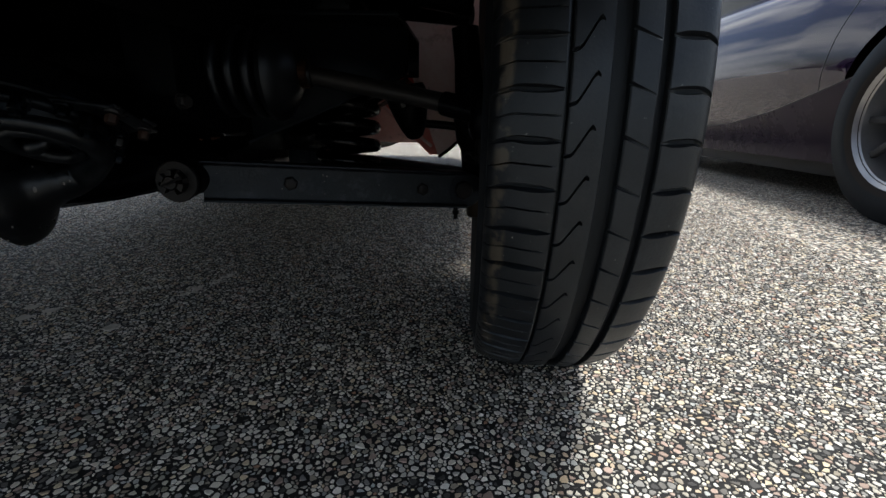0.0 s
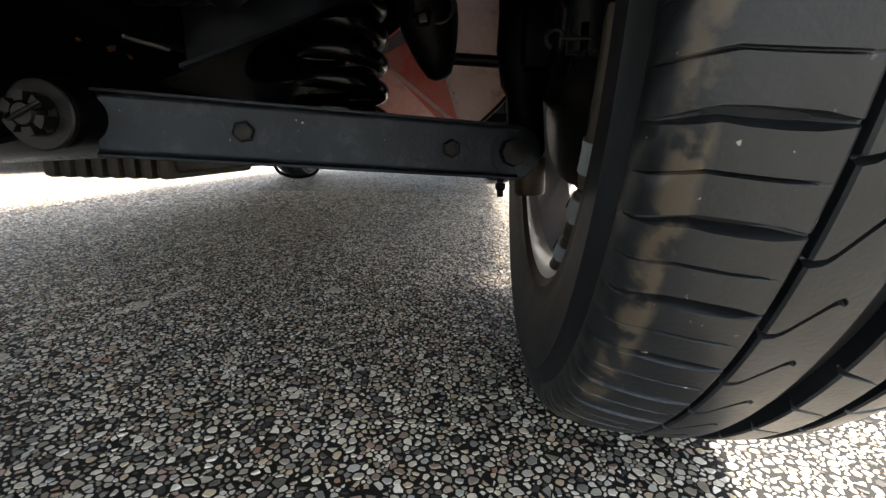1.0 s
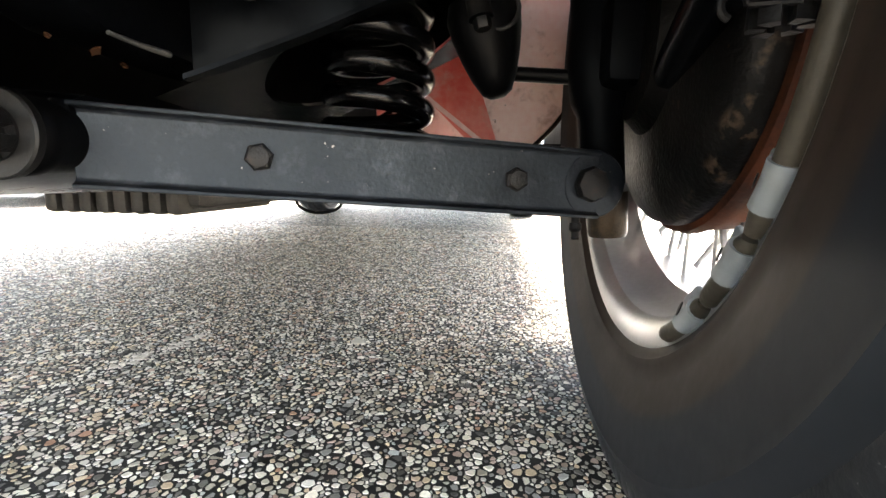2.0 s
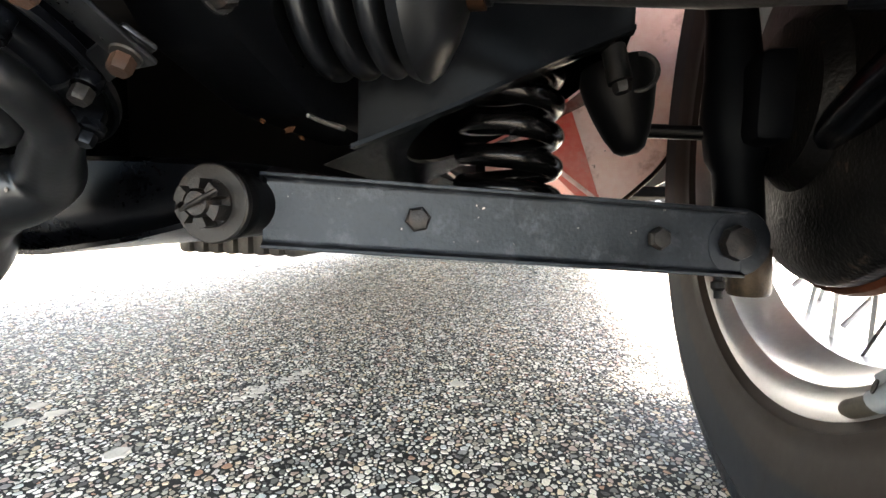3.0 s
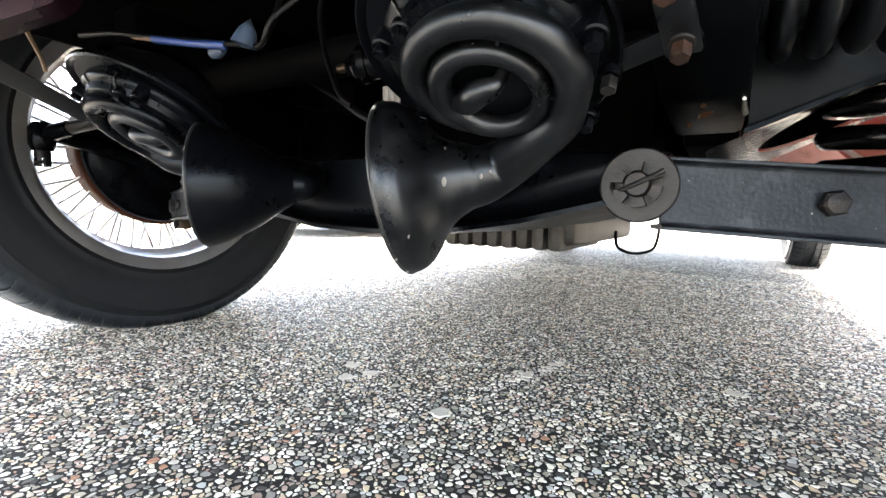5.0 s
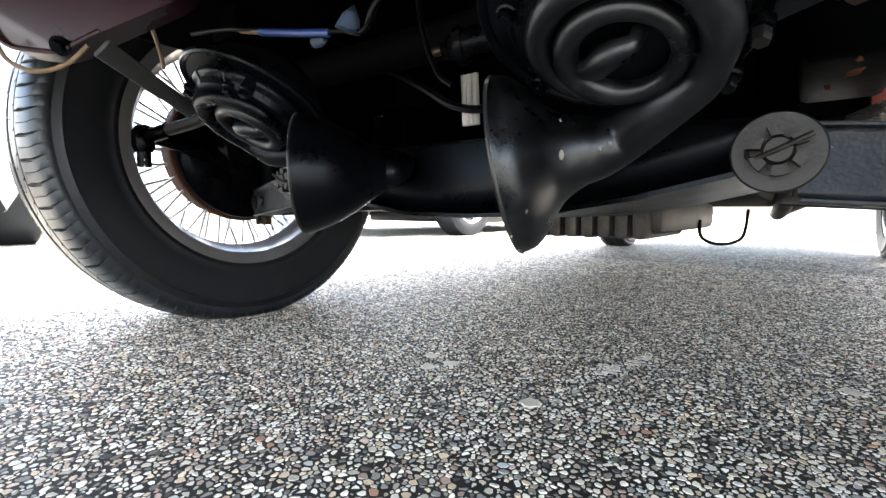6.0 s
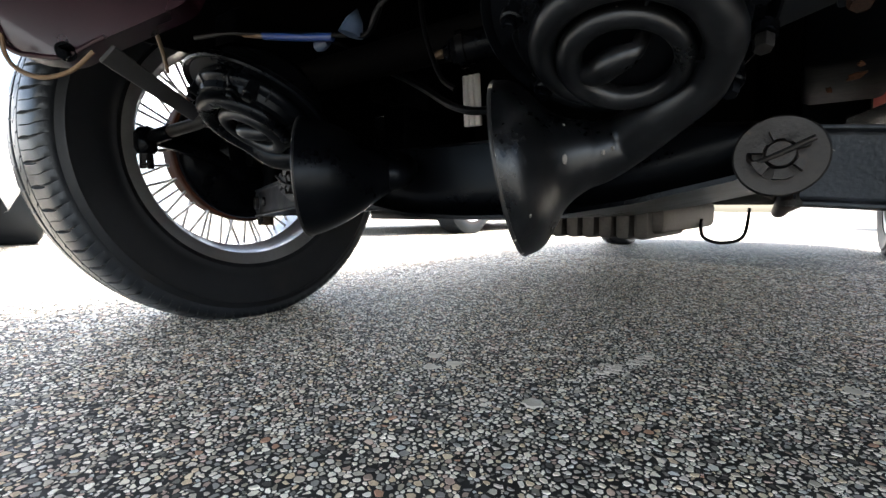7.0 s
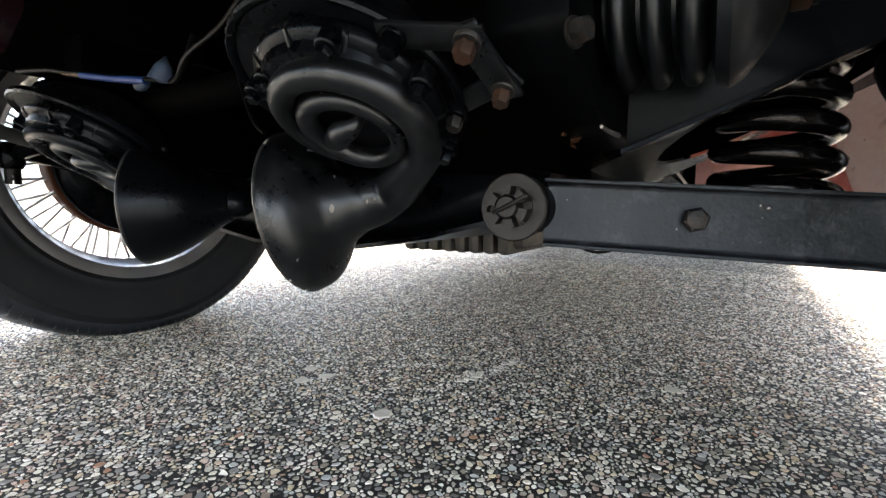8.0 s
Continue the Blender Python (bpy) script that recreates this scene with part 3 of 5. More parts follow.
for lo, hi, clip in ((207, 222, 217.5), (222.6, 235, 231), (235.6, 262, 241.5)):
    bm = bmesh.new()
    tube(bm, rim_arc(lo, hi, -0.0665, RIM_R + 0.001, 12), [0.0035] + [0.0048] * 11 + [0.0035], 12)
    weight = part("balance_weight", bm, DIRTY_LEAD, near_wheel, "dirty lead balance weight")
    bm = bmesh.new()
    tube(bm, rim_arc(clip - 2.7, clip + 2.7, -0.0668, RIM_R + 0.0008, 6), [0.0057, 0.0056, 0.0055, 0.0055, 0.0055, 0.0056, 0.0057], 14)
    q = Matrix.Rotation(-radians(clip), 4, "X")
    box(bm, (-0.066, -0.0085, RIM_R - 0.012), (-0.063, 0.0085, RIM_R - 0.001), 0.0012, q)
    strip = part("clip", bm, LEAD, weight, "grey painted steel clip")
    # thin dark disc stands in for the shaded inside of the hole
    bm = bmesh.new()
    lathe(bm, [(0.0022, 0), (0.0022, 0.0006), (0, 0.0006)], q @ axis_pose((-0.0715, 0, RIM_R - 0.003), (-1, 0, -0.55)) @ Matrix.Diagonal((1.8, 1, 1, 1)), 14)
    part("clip_hole", bm, DARK_STEEL, strip, "dark disc drawn for the oval hole in the clip")


# ---- front suspension, built for one side and mirrored ----
def lower_arm(mir):
    a, b = Vector((0.236, -0.110, 0.2215)), Vector((0.545, -0.0036, 0.2035))
    d = (b - a).normalized()
    m = Matrix.Translation(a) @ Matrix(((d.x, -d.y, 0, 0), (d.y, d.x, 0, 0), (d.z, 0, 1, 0), (0, 0, 0, 1)))
    L = (b - a).length
    hw = 0.0205
    bm = bmesh.new()
    section = [(-0.0095, -hw - 0.0025), (0.024, -hw - 0.0025), (0.024, -hw + 0.0008), (-0.0005, -hw + 0.0008), (-0.0005, hw - 0.0008), (0.024, hw - 0.0008), (0.024, hw + 0.0025), (-0.0085, hw + 0.0025),
               (-0.0085, hw), (-0.005, hw - 0.001), (-0.004, hw - 0.003), (-0.004, -hw + 0.003), (-0.005, -hw + 0.001), (-0.0095, -hw)]
    run = m @ Matrix(((0, 0, 1, 0.004), (1, 0, 0, 0), (0, 1, 0, 0), (0, 0, 0, 1)))
    prism(bm, section, L - 0.0155, run, 0.0006)
    arm = part("lower_wishbone_arm", bm, ARM_PAINT, car, "scuffed black steel channel wishbone arm", mirror=mir)
    fwd = (m.to_3x3() @ Vector((0, -1, 0))).normalized()
    bm = bmesh.new()
    lathe(bm, [(0.0222, -0.024), (0.0229, -0.022), (0.0229, 0.0035), (0.0222, 0.0045), (0, 0.0045)], axis_pose(m @ Vector((L - 0.013, 0, 0)), fwd), 48)
    part("arm_eye", bm, ARM_PAINT, arm, "rounded arm end", mirror=mir)
    for along, up, r, spin, mat in ((0.098, 0.001, 0.0082, 0.2, WORN_STEEL), (0.256, -0.0005, 0.0078, 0.6, WORN_STEEL)):
        bm = bmesh.new()
        hex_head(bm, m @ Vector((along, -0.004, up)), fwd, r, 0.0055, spin)
        lathe(bm, [(r * 0.8, 0.005), (r * 0.72, 0.0062), (r * 0.4, 0.0068), (0, 0.007)], axis_pose(m @ Vector((along, -0.004, up)), fwd), 20)
        part("bolt", bm, mat, arm, "black hexagon bolt head", mirror=mir)
    bm = bmesh.new()
    at = m @ Vector((L - 0.0165, -0.0045, 0))
    lathe(bm, [(0.0122, 0), (0.0122, 0.0035), (0.011, 0.0058), (0.006, 0.0066), (0, 0.0068)], axis_pose(at, fwd), 8)
    part("fulcrum_bolt", bm, WORN_STEEL, arm, "large dark fulcrum bolt head", mirror=mir)
    # inner pivot: rubber bush, big washer, castle nut and split pin
    c = Vector((0.231, -0.132, 0.2245))
    ax = Vector((0.06, -1, 0.0)).normalized()
    bm = bmesh.new()
    lathe(bm, [(0.018, -0.04), (0.0195, -0.006), (0.0205, -0.003), (0.0205, 0.003), (0.018, 0.0065)], axis_pose(c, ax), 40)
    part("bush", bm, SOFT_RUBBER, arm, "black rubber pivot bush", mirror=mir)
    bm = bmesh.new()
    lathe(bm, [(0.0215, 0.007), (0.022, 0.0085), (0.022, 0.0115), (0.021, 0.0125), (0, 0.0125)], axis_pose(c, ax), 48)
    part("washer", bm, WASHER_PAINT, arm, "large worn black steel washer", mirror=mir)
    bm = bmesh.new()
    mm = axis_pose(c, ax)
    crown_nut(bm, mm @ Matrix.Rotation(0.3, 4, "Z"), 0.0132, 0.0078, 0.0125, 0.014, 0.0235)
    part("castle_nut", bm, WORN_STEEL, arm, "dark steel castle nut", mirror=mir)
    bm = bmesh.new()
    lathe(bm, [(0.0072, 0.0125), (0.0072, 0.0225), (0.0062, 0.0242), (0, 0.0242)], mm, 24)
    part("stud", bm, WORN_STEEL, arm, "threaded stud end", mirror=mir)
    bm = bmesh.new()
    q = mm @ Matrix.Rotation(radians(22), 4, "Z")
    tube(bm, [q @ Vector((-0.0125, 0, 0.0215)), q @ Vector((0.0, 0.0, 0.0262)), q @ Vector((0.0155, 0.0015, 0.0252))], 0.0014, 8)
    tube(bm, [q @ Vector((-0.0125, 0, 0.0215)), q @ Vector((-0.0135, 0.003, 0.02)), q @ Vector((-0.0125, 0.006, 0.016))], 0.0013, 8)
    part("split_pin", bm, STEEL, arm, "bent steel split pin", mirror=mir)
    # rear arm of the wishbone, spring pan between the two
    bm = bmesh.new()
    a2, b2 = Vector((0.236, 0.155, 0.223)), Vector((0.545, 0.03, 0.204))
    d2 = (b2 - a2).normalized()
    m2 = Matrix.Translation(a2) @ Matrix(((d2.x, -d2.y, 0, 0), (d2.y, d2.x, 0, 0), (d2.z, 0, 1, 0), (0, 0, 0, 1)))
    prism(bm, [(-y, z) for y, z in section], L, m2 @ Matrix(((0, 0, 1, 0), (1, 0, 0, 0), (0, 1, 0, 0), (0, 0, 0, 1))), 0.0006)
    part("lower_wishbone_arm", bm, ARM_PAINT, car, "scuffed black steel channel wishbone arm", mirror=mir)
    bm = bmesh.new()
    lathe(bm, [(0, 0.199), (0.05, 0.199), (0.058, 0.203), (0.06, 0.213), (0.072, 0.213), (0.072, 0.2105), (0.0625, 0.2105), (0.06, 0.201), (0.05, 0.1965), (0, 0.1965)], Matrix.Translation((0.372, 0.018, 0.0)), 48)
    part("spring_pan", bm, BLACK_PAINT, car, "black pressed steel spring pan", mirror=mir)


def coil_spring(mir):
    bm = bmesh.new()
    turns, n = 7.2, 44
    z0, pitch = 0.207, 0.0238
    pts = []
    for i in range(int(turns * n)):
        f = i / n
        a = 2 * math.pi * f + 2.56
        pts.append((0.3745 + 0.0352 * math.cos(a), 0.018 - 0.0352 * math.sin(a), z0 + pitch * max(0, f - 0.5)))
    tube(bm, pts, 0.0085, 16)
    part("coil_spring", bm, SPRING_PAINT, car, "gloss black steel coil spring", mirror=mir)


def bump_stop(mir):
    bm = bmesh.new()
    m = axis_pose((0.466, 0.015, 0.266), (-0.22, -0.02, 1))
    lathe(bm, [(0, 0), (0.006, 0.0005), (0.011, 0.004), (0.0165, 0.015), (0.0215, 0.03), (0.0255, 0.046), (0.027, 0.058), (0.024, 0.068), (0, 0.07)], m, 32)
    stop = part("bump_stop", bm, SOFT_RUBBER, car, "black rubber bump stop cone", mirror=mir)
    bm = bmesh.new()
    tube(bm, [(0.4475, -0.012, 0.336), (0.453, -0.015, 0.312)], 0.0082, 18)
    hex_head(bm, (0.453, -0.015, 0.3125), (0.25, -0.1, -1), 0.0062, 0.008)
    part("bolt", bm, WASHER_PAINT, stop, "dark steel bolt", mirror=mir)
    bm = bmesh.new()
    pts = [(0.4655 + 0.0125 * math.cos(t), -0.008, 0.32 + 0.0125 * math.sin(t)) for t in [k * 0.3 - 2.0 for k in range(13)]]
    tube(bm, pts, 0.0016, 8)
    part("clip", bm, WASHER_PAINT, stop, "curved steel clip", mirror=mir)
    bm = bmesh.new()
    tube(bm, curve_points([(0.47, 0.03, 0.287), (0.50, 0.03, 0.285), (0.53, 0.025, 0.283), (0.56, 0.01, 0.285)]), 0.0055, 12)
    part("brake_hose", bm, SOFT_RUBBER, car, "black rubber brake hose", mirror=mir)


def steering(mir):
    ry, rz = -0.129, 0.334
    bm = bmesh.new()
    turn = Matrix.Translation((0, ry, rz)) @ Matrix.Rotation(radians(90), 4, "Y")
    prof = [(0.02, 0.245)]
    for k in range(5):
        x = 0.262 + 0.0165 * k
        prof += [(0.028, x - 0.0072)] + [(0.0315 + 0.0122 * math.sin(u) ** 0.7, x - 0.0062 * math.cos(u)) for u in [math.pi * (j + 0.5) / 8 for j in range(8)]] + [(0.028, x + 0.0072)]
    prof += [(0.044, 0.339), (0.0465, 0.345), (0.043, 0.351), (0.03, 0.36), (0.018, 0.366), (0.0125, 0.368), (0.0125, 0.379)]
    lathe(bm, prof, turn, 40)
    boot = part("steering_rack_boot", bm, BOOT_RUBBER, car, "black pleated rubber steering boot", mirror=mir)
    bm = bmesh.new()
    lathe(bm, [(0.0125, 0.3675), (0.014, 0.368), (0.014, 0.376), (0.0125, 0.3765)], turn, 32)
    part("hose_clip", bm, RUSTY_STEEL, boot, "rusty hose clip", mirror=mir)
    bm = bmesh.new()
    tube(bm, [(0.3, ry, rz), (0.38, ry, rz - 0.002), (0.47, -0.142, 0.316), (0.535, -0.168, 0.303)], [0.009, 0.009, 0.0088, 0.0088], 18)
    part("track_rod", bm, STEEL, car, "dull steel steering track rod", mirror=mir)
    bm = bmesh.new()
    at = Vector((0.552, -0.178, 0.296))
    lathe(bm, [(0, -0.022), (0.012, -0.02), (0.0155, -0.012), (0.0155, 0.01), (0.01, 0.018), (0, 0.019)], axis_pose(at, (0, 0, 1)), 28)
    tube(bm, [(0.512, -0.159, 0.307), (0.545, -0.174, 0.299)], 0.011, 16)
    end = part("track_rod_end", bm, BLACK_PAINT, car, "black ball joint at the track rod's end", mirror=mir)
    bm = bmesh.new()
    crown_nut(bm, axis_pose(at, (0, 0, -1)), 0.0095, 0.0042, 0.02, 0.03, 0.042)
    part("castle_nut", bm, DARK_STEEL, end, "dark steel castle nut", mirror=mir)
    bm = bmesh.new()
    tube(bm, [at + Vector(p) for p in ((-0.012, -0.004, -0.036), (0.0, -0.009, -0.037), (0.011, -0.005, -0.036))], 0.0013, 8)
    tube(bm, [at + Vector((-0.0155 + 0.004 * math.cos(t), -0.003, -0.036 + 0.004 * math.sin(t))) for t in [0.4 * k for k in range(12)]], 0.0013, 8)
    part("split_pin", bm, DARK_STEEL, end, "bent dark split pin", mirror=mir)
    bm = bmesh.new()
    tube(bm, curve_points([(0.552, -0.178, 0.305), (0.563, -0.1, 0.29), (0.57, -0.04, 0.272), (0.575, 0.0, 0.26)]), [0.013] * 24 + [0.013], 14)
    part("steering_arm", bm, BLACK_PAINT, car, "black forged steering arm", mirror=mir)


def hub_carrier(mir):
    turn = Matrix.Rotation(radians(90), 4, "Y")
    bm = bmesh.new()
    lathe(bm, [(0, 0.556), (0.05, 0.556), (0.06, 0.566), (0.105, 0.571), (0.116, 0.577), (0.1205, 0.582), (0.122, 0.586), (0.122, 0.592)], turn, 64)
    for k in range(4):
        a = radians(90 * k + 40)
        hex_head(bm, (0.566, 0.07 * math.cos(a), 0.07 * math.sin(a)), (-1, 0, 0), 0.008, 0.006)
    plate = part("brake_backplate", bm, BLACK_PAINT if mir else BRAKE, car, "black brake backplate" if mir else "sooty black brake backplate with rust scabs", m=Matrix.Translation((0, 0, WZ)), mirror=mir)
    bm = bmesh.new()
    lathe(bm, [(0.1215, 0.5905), (0.126, 0.592), (0.1275, 0.598), (0.125, 0.606), (0.122, 0.64), (0.1, 0.645), (0, 0.645)], turn, 64)
    part("brake_drum", bm, RUST, plate, "brown rusty brake drum", mirror=mir)
    bm = bmesh.new()
    lathe(bm, [(0.0, -0.006), (0.0145, -0.006), (0.0165, 0.0), (0.0165, 0.05), (0.021, 0.06), (0.023, 0.09), (0.019, 0.12), (0.0165, 0.16), (0.0175, 0.2), (0.0, 0.2)], axis_pose((0.547, 0.025, 0.205), (-0.1, 0, 1)), 28)
    box(bm, (0.535, -0.02, 0.27), (0.57, 0.035, 0.33), 0.008)
    link = part("kingpin_link", bm, RAIL_PAINT, car, "black greasy vertical kingpin link", mirror=mir)
    bm = bmesh.new()
    lathe(bm, [(0, -0.031), (0.0128, -0.031), (0.0142, -0.028), (0.0142, 0.002), (0, 0.002)], axis_pose((0.5485, 0.012, 0.197), (-0.06, 0, 1)), 28)
    part("trunnion", bm, BRASS, link, "grimy brass trunnion bush", mirror=mir)
    bm = bmesh.new()
    lathe(bm, [(0.003, 0), (0.003, 0.006), (0.0045, 0.007), (0.0045, 0.011), (0.0028, 0.013), (0.0028, 0.018), (0, 0.0185)], axis_pose((0.522, -0.012, 0.184), (0, -0.25, -1)), 12)
    part("grease_nipple", bm, DARK_STEEL, link, "dark grease nipple", mirror=mir)


def damper(mir):
    bm = bmesh.new()
    box(bm, (0.3, -0.045, 0.4), (0.4, 0.075, 0.47), 0.012)
    lathe(bm, [(0.0, -0.06), (0.022, -0.058), (0.024, -0.04), (0.024, 0.07), (0.022, 0.088), (0, 0.09)], axis_pose((0.385, 0.015, 0.435), (0, 1, 0)), 28)
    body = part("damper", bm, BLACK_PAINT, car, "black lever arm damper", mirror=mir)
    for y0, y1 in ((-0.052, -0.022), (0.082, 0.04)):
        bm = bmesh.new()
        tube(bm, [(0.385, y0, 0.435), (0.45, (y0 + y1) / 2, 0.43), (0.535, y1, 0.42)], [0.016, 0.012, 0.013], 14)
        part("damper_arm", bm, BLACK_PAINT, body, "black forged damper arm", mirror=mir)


for mir in (False, True):
    damper(mir)
    lower_arm(mir)
    coil_spring(mir)
    bump_stop(mir)
    steering(mir)
    hub_carrier(mir)


# ---- crossmember, rails, rack ----
bm = bmesh.new()
low = [(-0.235, 0.232), (-0.2, 0.214), (-0.14, 0.2), (-0.07, 0.189), (0, 0.187), (0.07, 0.189), (0.14, 0.2), (0.2, 0.214), (0.235, 0.232)]
up = Matrix.Rotation(radians(90), 4, "X")
rows = []
for k in range(49):
    x = -0.235 + 0.47 * k / 48
    zl, zt = float(np.interp(x, *zip(*low))), 0.252 - 0.008 * (abs(x) / 0.235) ** 3
    rr = min(0.028, zt - zl - 0.003)
    sec = [(0.088, zl), (-0.116 + rr, zl)] + [(-0.116 + rr - rr * math.sin(a), zl + rr - rr * math.cos(a)) for a in [math.pi / 16 * j for j in range(1, 9)]] + [(-0.114, zt), (-0.105, zt + 0.004), (0.088, zt + 0.004)]
    rows.append([bm.verts.new((x + MID_X, y, z)) for y, z in sec])
for a, b in zip(rows, rows[1:]):
    for k in range(len(a)):
        j = (k + 1) % len(a)
        bm.faces.new((a[k], a[j], b[j], b[k]))
bm.faces.new(rows[0])
bm.faces.new(rows[-1][::-1])
bmesh.ops.recalc_face_normals(bm, faces=bm.faces)
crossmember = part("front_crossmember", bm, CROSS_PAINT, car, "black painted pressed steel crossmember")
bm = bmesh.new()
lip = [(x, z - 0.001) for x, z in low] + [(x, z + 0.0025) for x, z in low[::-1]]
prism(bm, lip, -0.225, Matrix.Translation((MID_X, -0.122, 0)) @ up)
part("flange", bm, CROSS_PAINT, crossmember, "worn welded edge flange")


def strap(bm, a, b, width, thick, face):
    a, b = Vector(a), Vector(b)
    m = axis_pose(a, face, b - a)
    box(bm, (-width / 2, -width / 2, -thick), ((b - a).length + width / 2, width / 2, 0), thick * 0.4, m)


def turret(mir):
    bm = bmesh.new()
    shear = Matrix(((1, 0, 0, 0), (0.3, 1, 0, -0.158), (0, 0, 1, 0), (0, 0, 0, 1)))
    o = [(0.285, 0.2642), (0.294, 0.268), (0.35, 0.293), (0.423, 0.329), (0.46, 0.345), (0.46, 0.40), (0.285, 0.40)]
    prism(bm, o, -0.004, shear @ up, 0.001)
    lipo = [(0.283, 0.2615), (0.294, 0.266), (0.35, 0.291), (0.423, 0.327), (0.46, 0.343), (0.46, 0.346), (0.423, 0.33), (0.35, 0.294), (0.294, 0.269), (0.283, 0.2645)]
    prism(bm, lipo, -0.012, shear @ Matrix.Translation((0, -0.006, 0)) @ up)
    box(bm, (0.235, 0.1, 0.35), (0.46, 0.104, 0.4), 0.001)
    box(bm, (0.235, -0.09, 0.395), (0.46, 0.094, 0.4), 0.001)
    shell_part = part("spring_turret", bm, TURRET_PAINT, car, "black pressed steel spring turret", mirror=mir)
    bm = bmesh.new()
    cx, cy, hole, n = 0.37, 0.012, 0.0745, 64

    def level(x, y):
        return 0.2629 + (x - 0.295) * 0.473 - 0.05 * (y - 0.005)

    inner, outer = [], []
    for k in range(n):
        a = 2 * math.pi * k / n
        c, s = math.cos(a), math.sin(a)
        reach = min((0.088 if c > 0 else 0.108) / max(abs(c), 1e-6), 0.1 / max(abs(s), 1e-6))
        for ring, r in ((inner, hole), (outer, reach)):
            x, y = cx + r * c, cy + r * s
            y = max(y, 0.3 * x - (0.152 if ring is inner else 0.156))
            ring.append(bm.verts.new((x, y, level(x, y))))
    for k in range(n):
        j = (k + 1) % n
        bm.faces.new((inner[k], inner[j], outer[j], outer[k]))
    bm.faces.new([bm.verts.new((x, y, level(x, y) - 0.001)) for x, y in ((0.262, 0.108), (0.296, 0.108), (0.3, 0.27), (0.262, 0.27))])
    bmesh.ops.solidify(bm, geom=bm.faces[:], thickness=0.0025)
    seat = part("spring_seat", bm, SEAT_PAINT, shell_part, "gloss black spring seat plate with a round hole", mirror=mir)
    # the turret's round wall above the hole
    bm = bmesh.new()
    wall = []
    for k in range(n):
        a = 2 * math.pi * k / n
        x, y = cx + (hole + 0.001) * math.cos(a), max(cy + (hole + 0.001) * math.sin(a), 0.3 * (cx + hole * math.cos(a)) - 0.15)
        wall.append((bm.verts.new((x, y, level(x, y) + 0.003)), bm.verts.new((x, y, 0.398))))
    for k in range(n):
        j = (k + 1) % n
        bm.faces.new((wall[k][0], wall[j][0], wall[j][1], wall[k][1]))
    bmesh.ops.solidify(bm, geom=bm.faces[:], thickness=0.002)
    part("turret_wall", bm, UNDERSEAL_DARK, shell_part, "black inner wall of the spring turret", mirror=mir)
    # pale strip imitates the plate's edge catching the sun
    bm = bmesh.new()
    strap(bm, (0.2995, 0.133, 0.263), (0.3035, 0.258, 0.2515), 0.004, 0.002, (1, -0.03, 0.0))
    part("seat_edge", bm, PALE_EDGE, seat, "seat plate edge with its sunlit brightness coloured in", mirror=mir)
    bm = bmesh.new()
    tube(bm, [(0.281, -0.128, 0.2727), (0.2816, -0.11, 0.2722), (0.2827, -0.0885, 0.2726)], [0.0011, 0.0014, 0.0019], 10)
    part("stud", bm, PALE_EDGE, shell_part, "scraped bare steel stud", mirror=mir)
    bm = bmesh.new()
    prism(bm, [(-0.203, 0.308), (-0.188, 0.292), (-0.13, 0.273), (-0.02, 0.271), (-0.02, 0.4), (-0.203, 0.4)], 0.0455, Matrix(((0, 0, 1, 0.238), (1, 0, 0, 0), (0, 1, 0, 0), (0, 0, 0, 1))), 0.005)
    box(bm, (0.238, 0.05, 0.272), (0.284, 2.9, 0.35), 0.006)
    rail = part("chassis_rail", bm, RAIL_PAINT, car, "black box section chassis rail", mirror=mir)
    bm = bmesh.new()
    hex_head(bm, (0.284, -0.2, 0.3035), (1, -0.35, 0), 0.0062, 0.008, 0.4, 0.0072)
    part("bolt", bm, WORN_STEEL, rail, "dark steel hexagon bolt", mirror=mir)
    for x, y, r, long, spin in ((0.262, -0.141, 0.0013, 1.3, 0.3), (0.262, -0.1154, 0.0019, 2.6, -0.4), (0.252, -0.086, 0.0015, 1.6, 0.9)):
        bm = bmesh.new()
        outline = [(long * r * math.cos(a) * f, r * math.sin(a) * f) for a, f in zip([0.7 * k for k in range(9)], (1, 0.7, 1.1, 0.8, 1, 0.6, 1.15, 0.9, 0.75))]
        prism(bm, outline, 0.0012, Matrix.Translation((x, y, 0.2675)) @ Matrix.Rotation(-0.75, 4, "X") @ Matrix.Rotation(spin, 4, "Z"))
        part("rust_flake", bm, FLAKE, rail, "orange flake of lifting rust", mirror=mir)


for mir in (False, True):
    turret(mir)

bm = bmesh.new()
tube(bm, [(-0.24, -0.129, 0.342), (0.26, -0.129, 0.336)], 0.0165, 28)
rack = part("steering_rack", bm, UNDERSEAL_DARK, car, "black steering rack tube")
bm = bmesh.new()
tube(bm, [(0.09, -0.128, 0.33), (0.03, -0.1505, 0.3205), (0.0295, -0.1507, 0.3205), (0.024, -0.1528, 0.3197)], [0.0125, 0.0125, 0.0145, 0.0145], 28)
lathe(bm, [(0.0105, 0), (0.0105, 0.005), (0.0085, 0.007), (0.0065, 0.007), (0.0065, 0.012), (0, 0.012)], axis_pose((0.024, -0.1528, 0.3197), (-1, -0.38, -0.14)), 6)
housing = part("pinion_housing", bm, BLACK_PAINT, rack, "black pinion housing cylinder")
bm = bmesh.new()
lathe(bm, [(0.0035, 0), (0.0035, 0.006), (0.0025, 0.009), (0, 0.0095)], axis_pose((0.0135, -0.1568, 0.3182), (-1, -0.38, -0.14)), 12)
part("plug", bm, BRASS, rack, "small brass plug")


# ---- twin horns ----
HORN_WAY = Vector((0.02, -0.47, -0.88)).normalized()
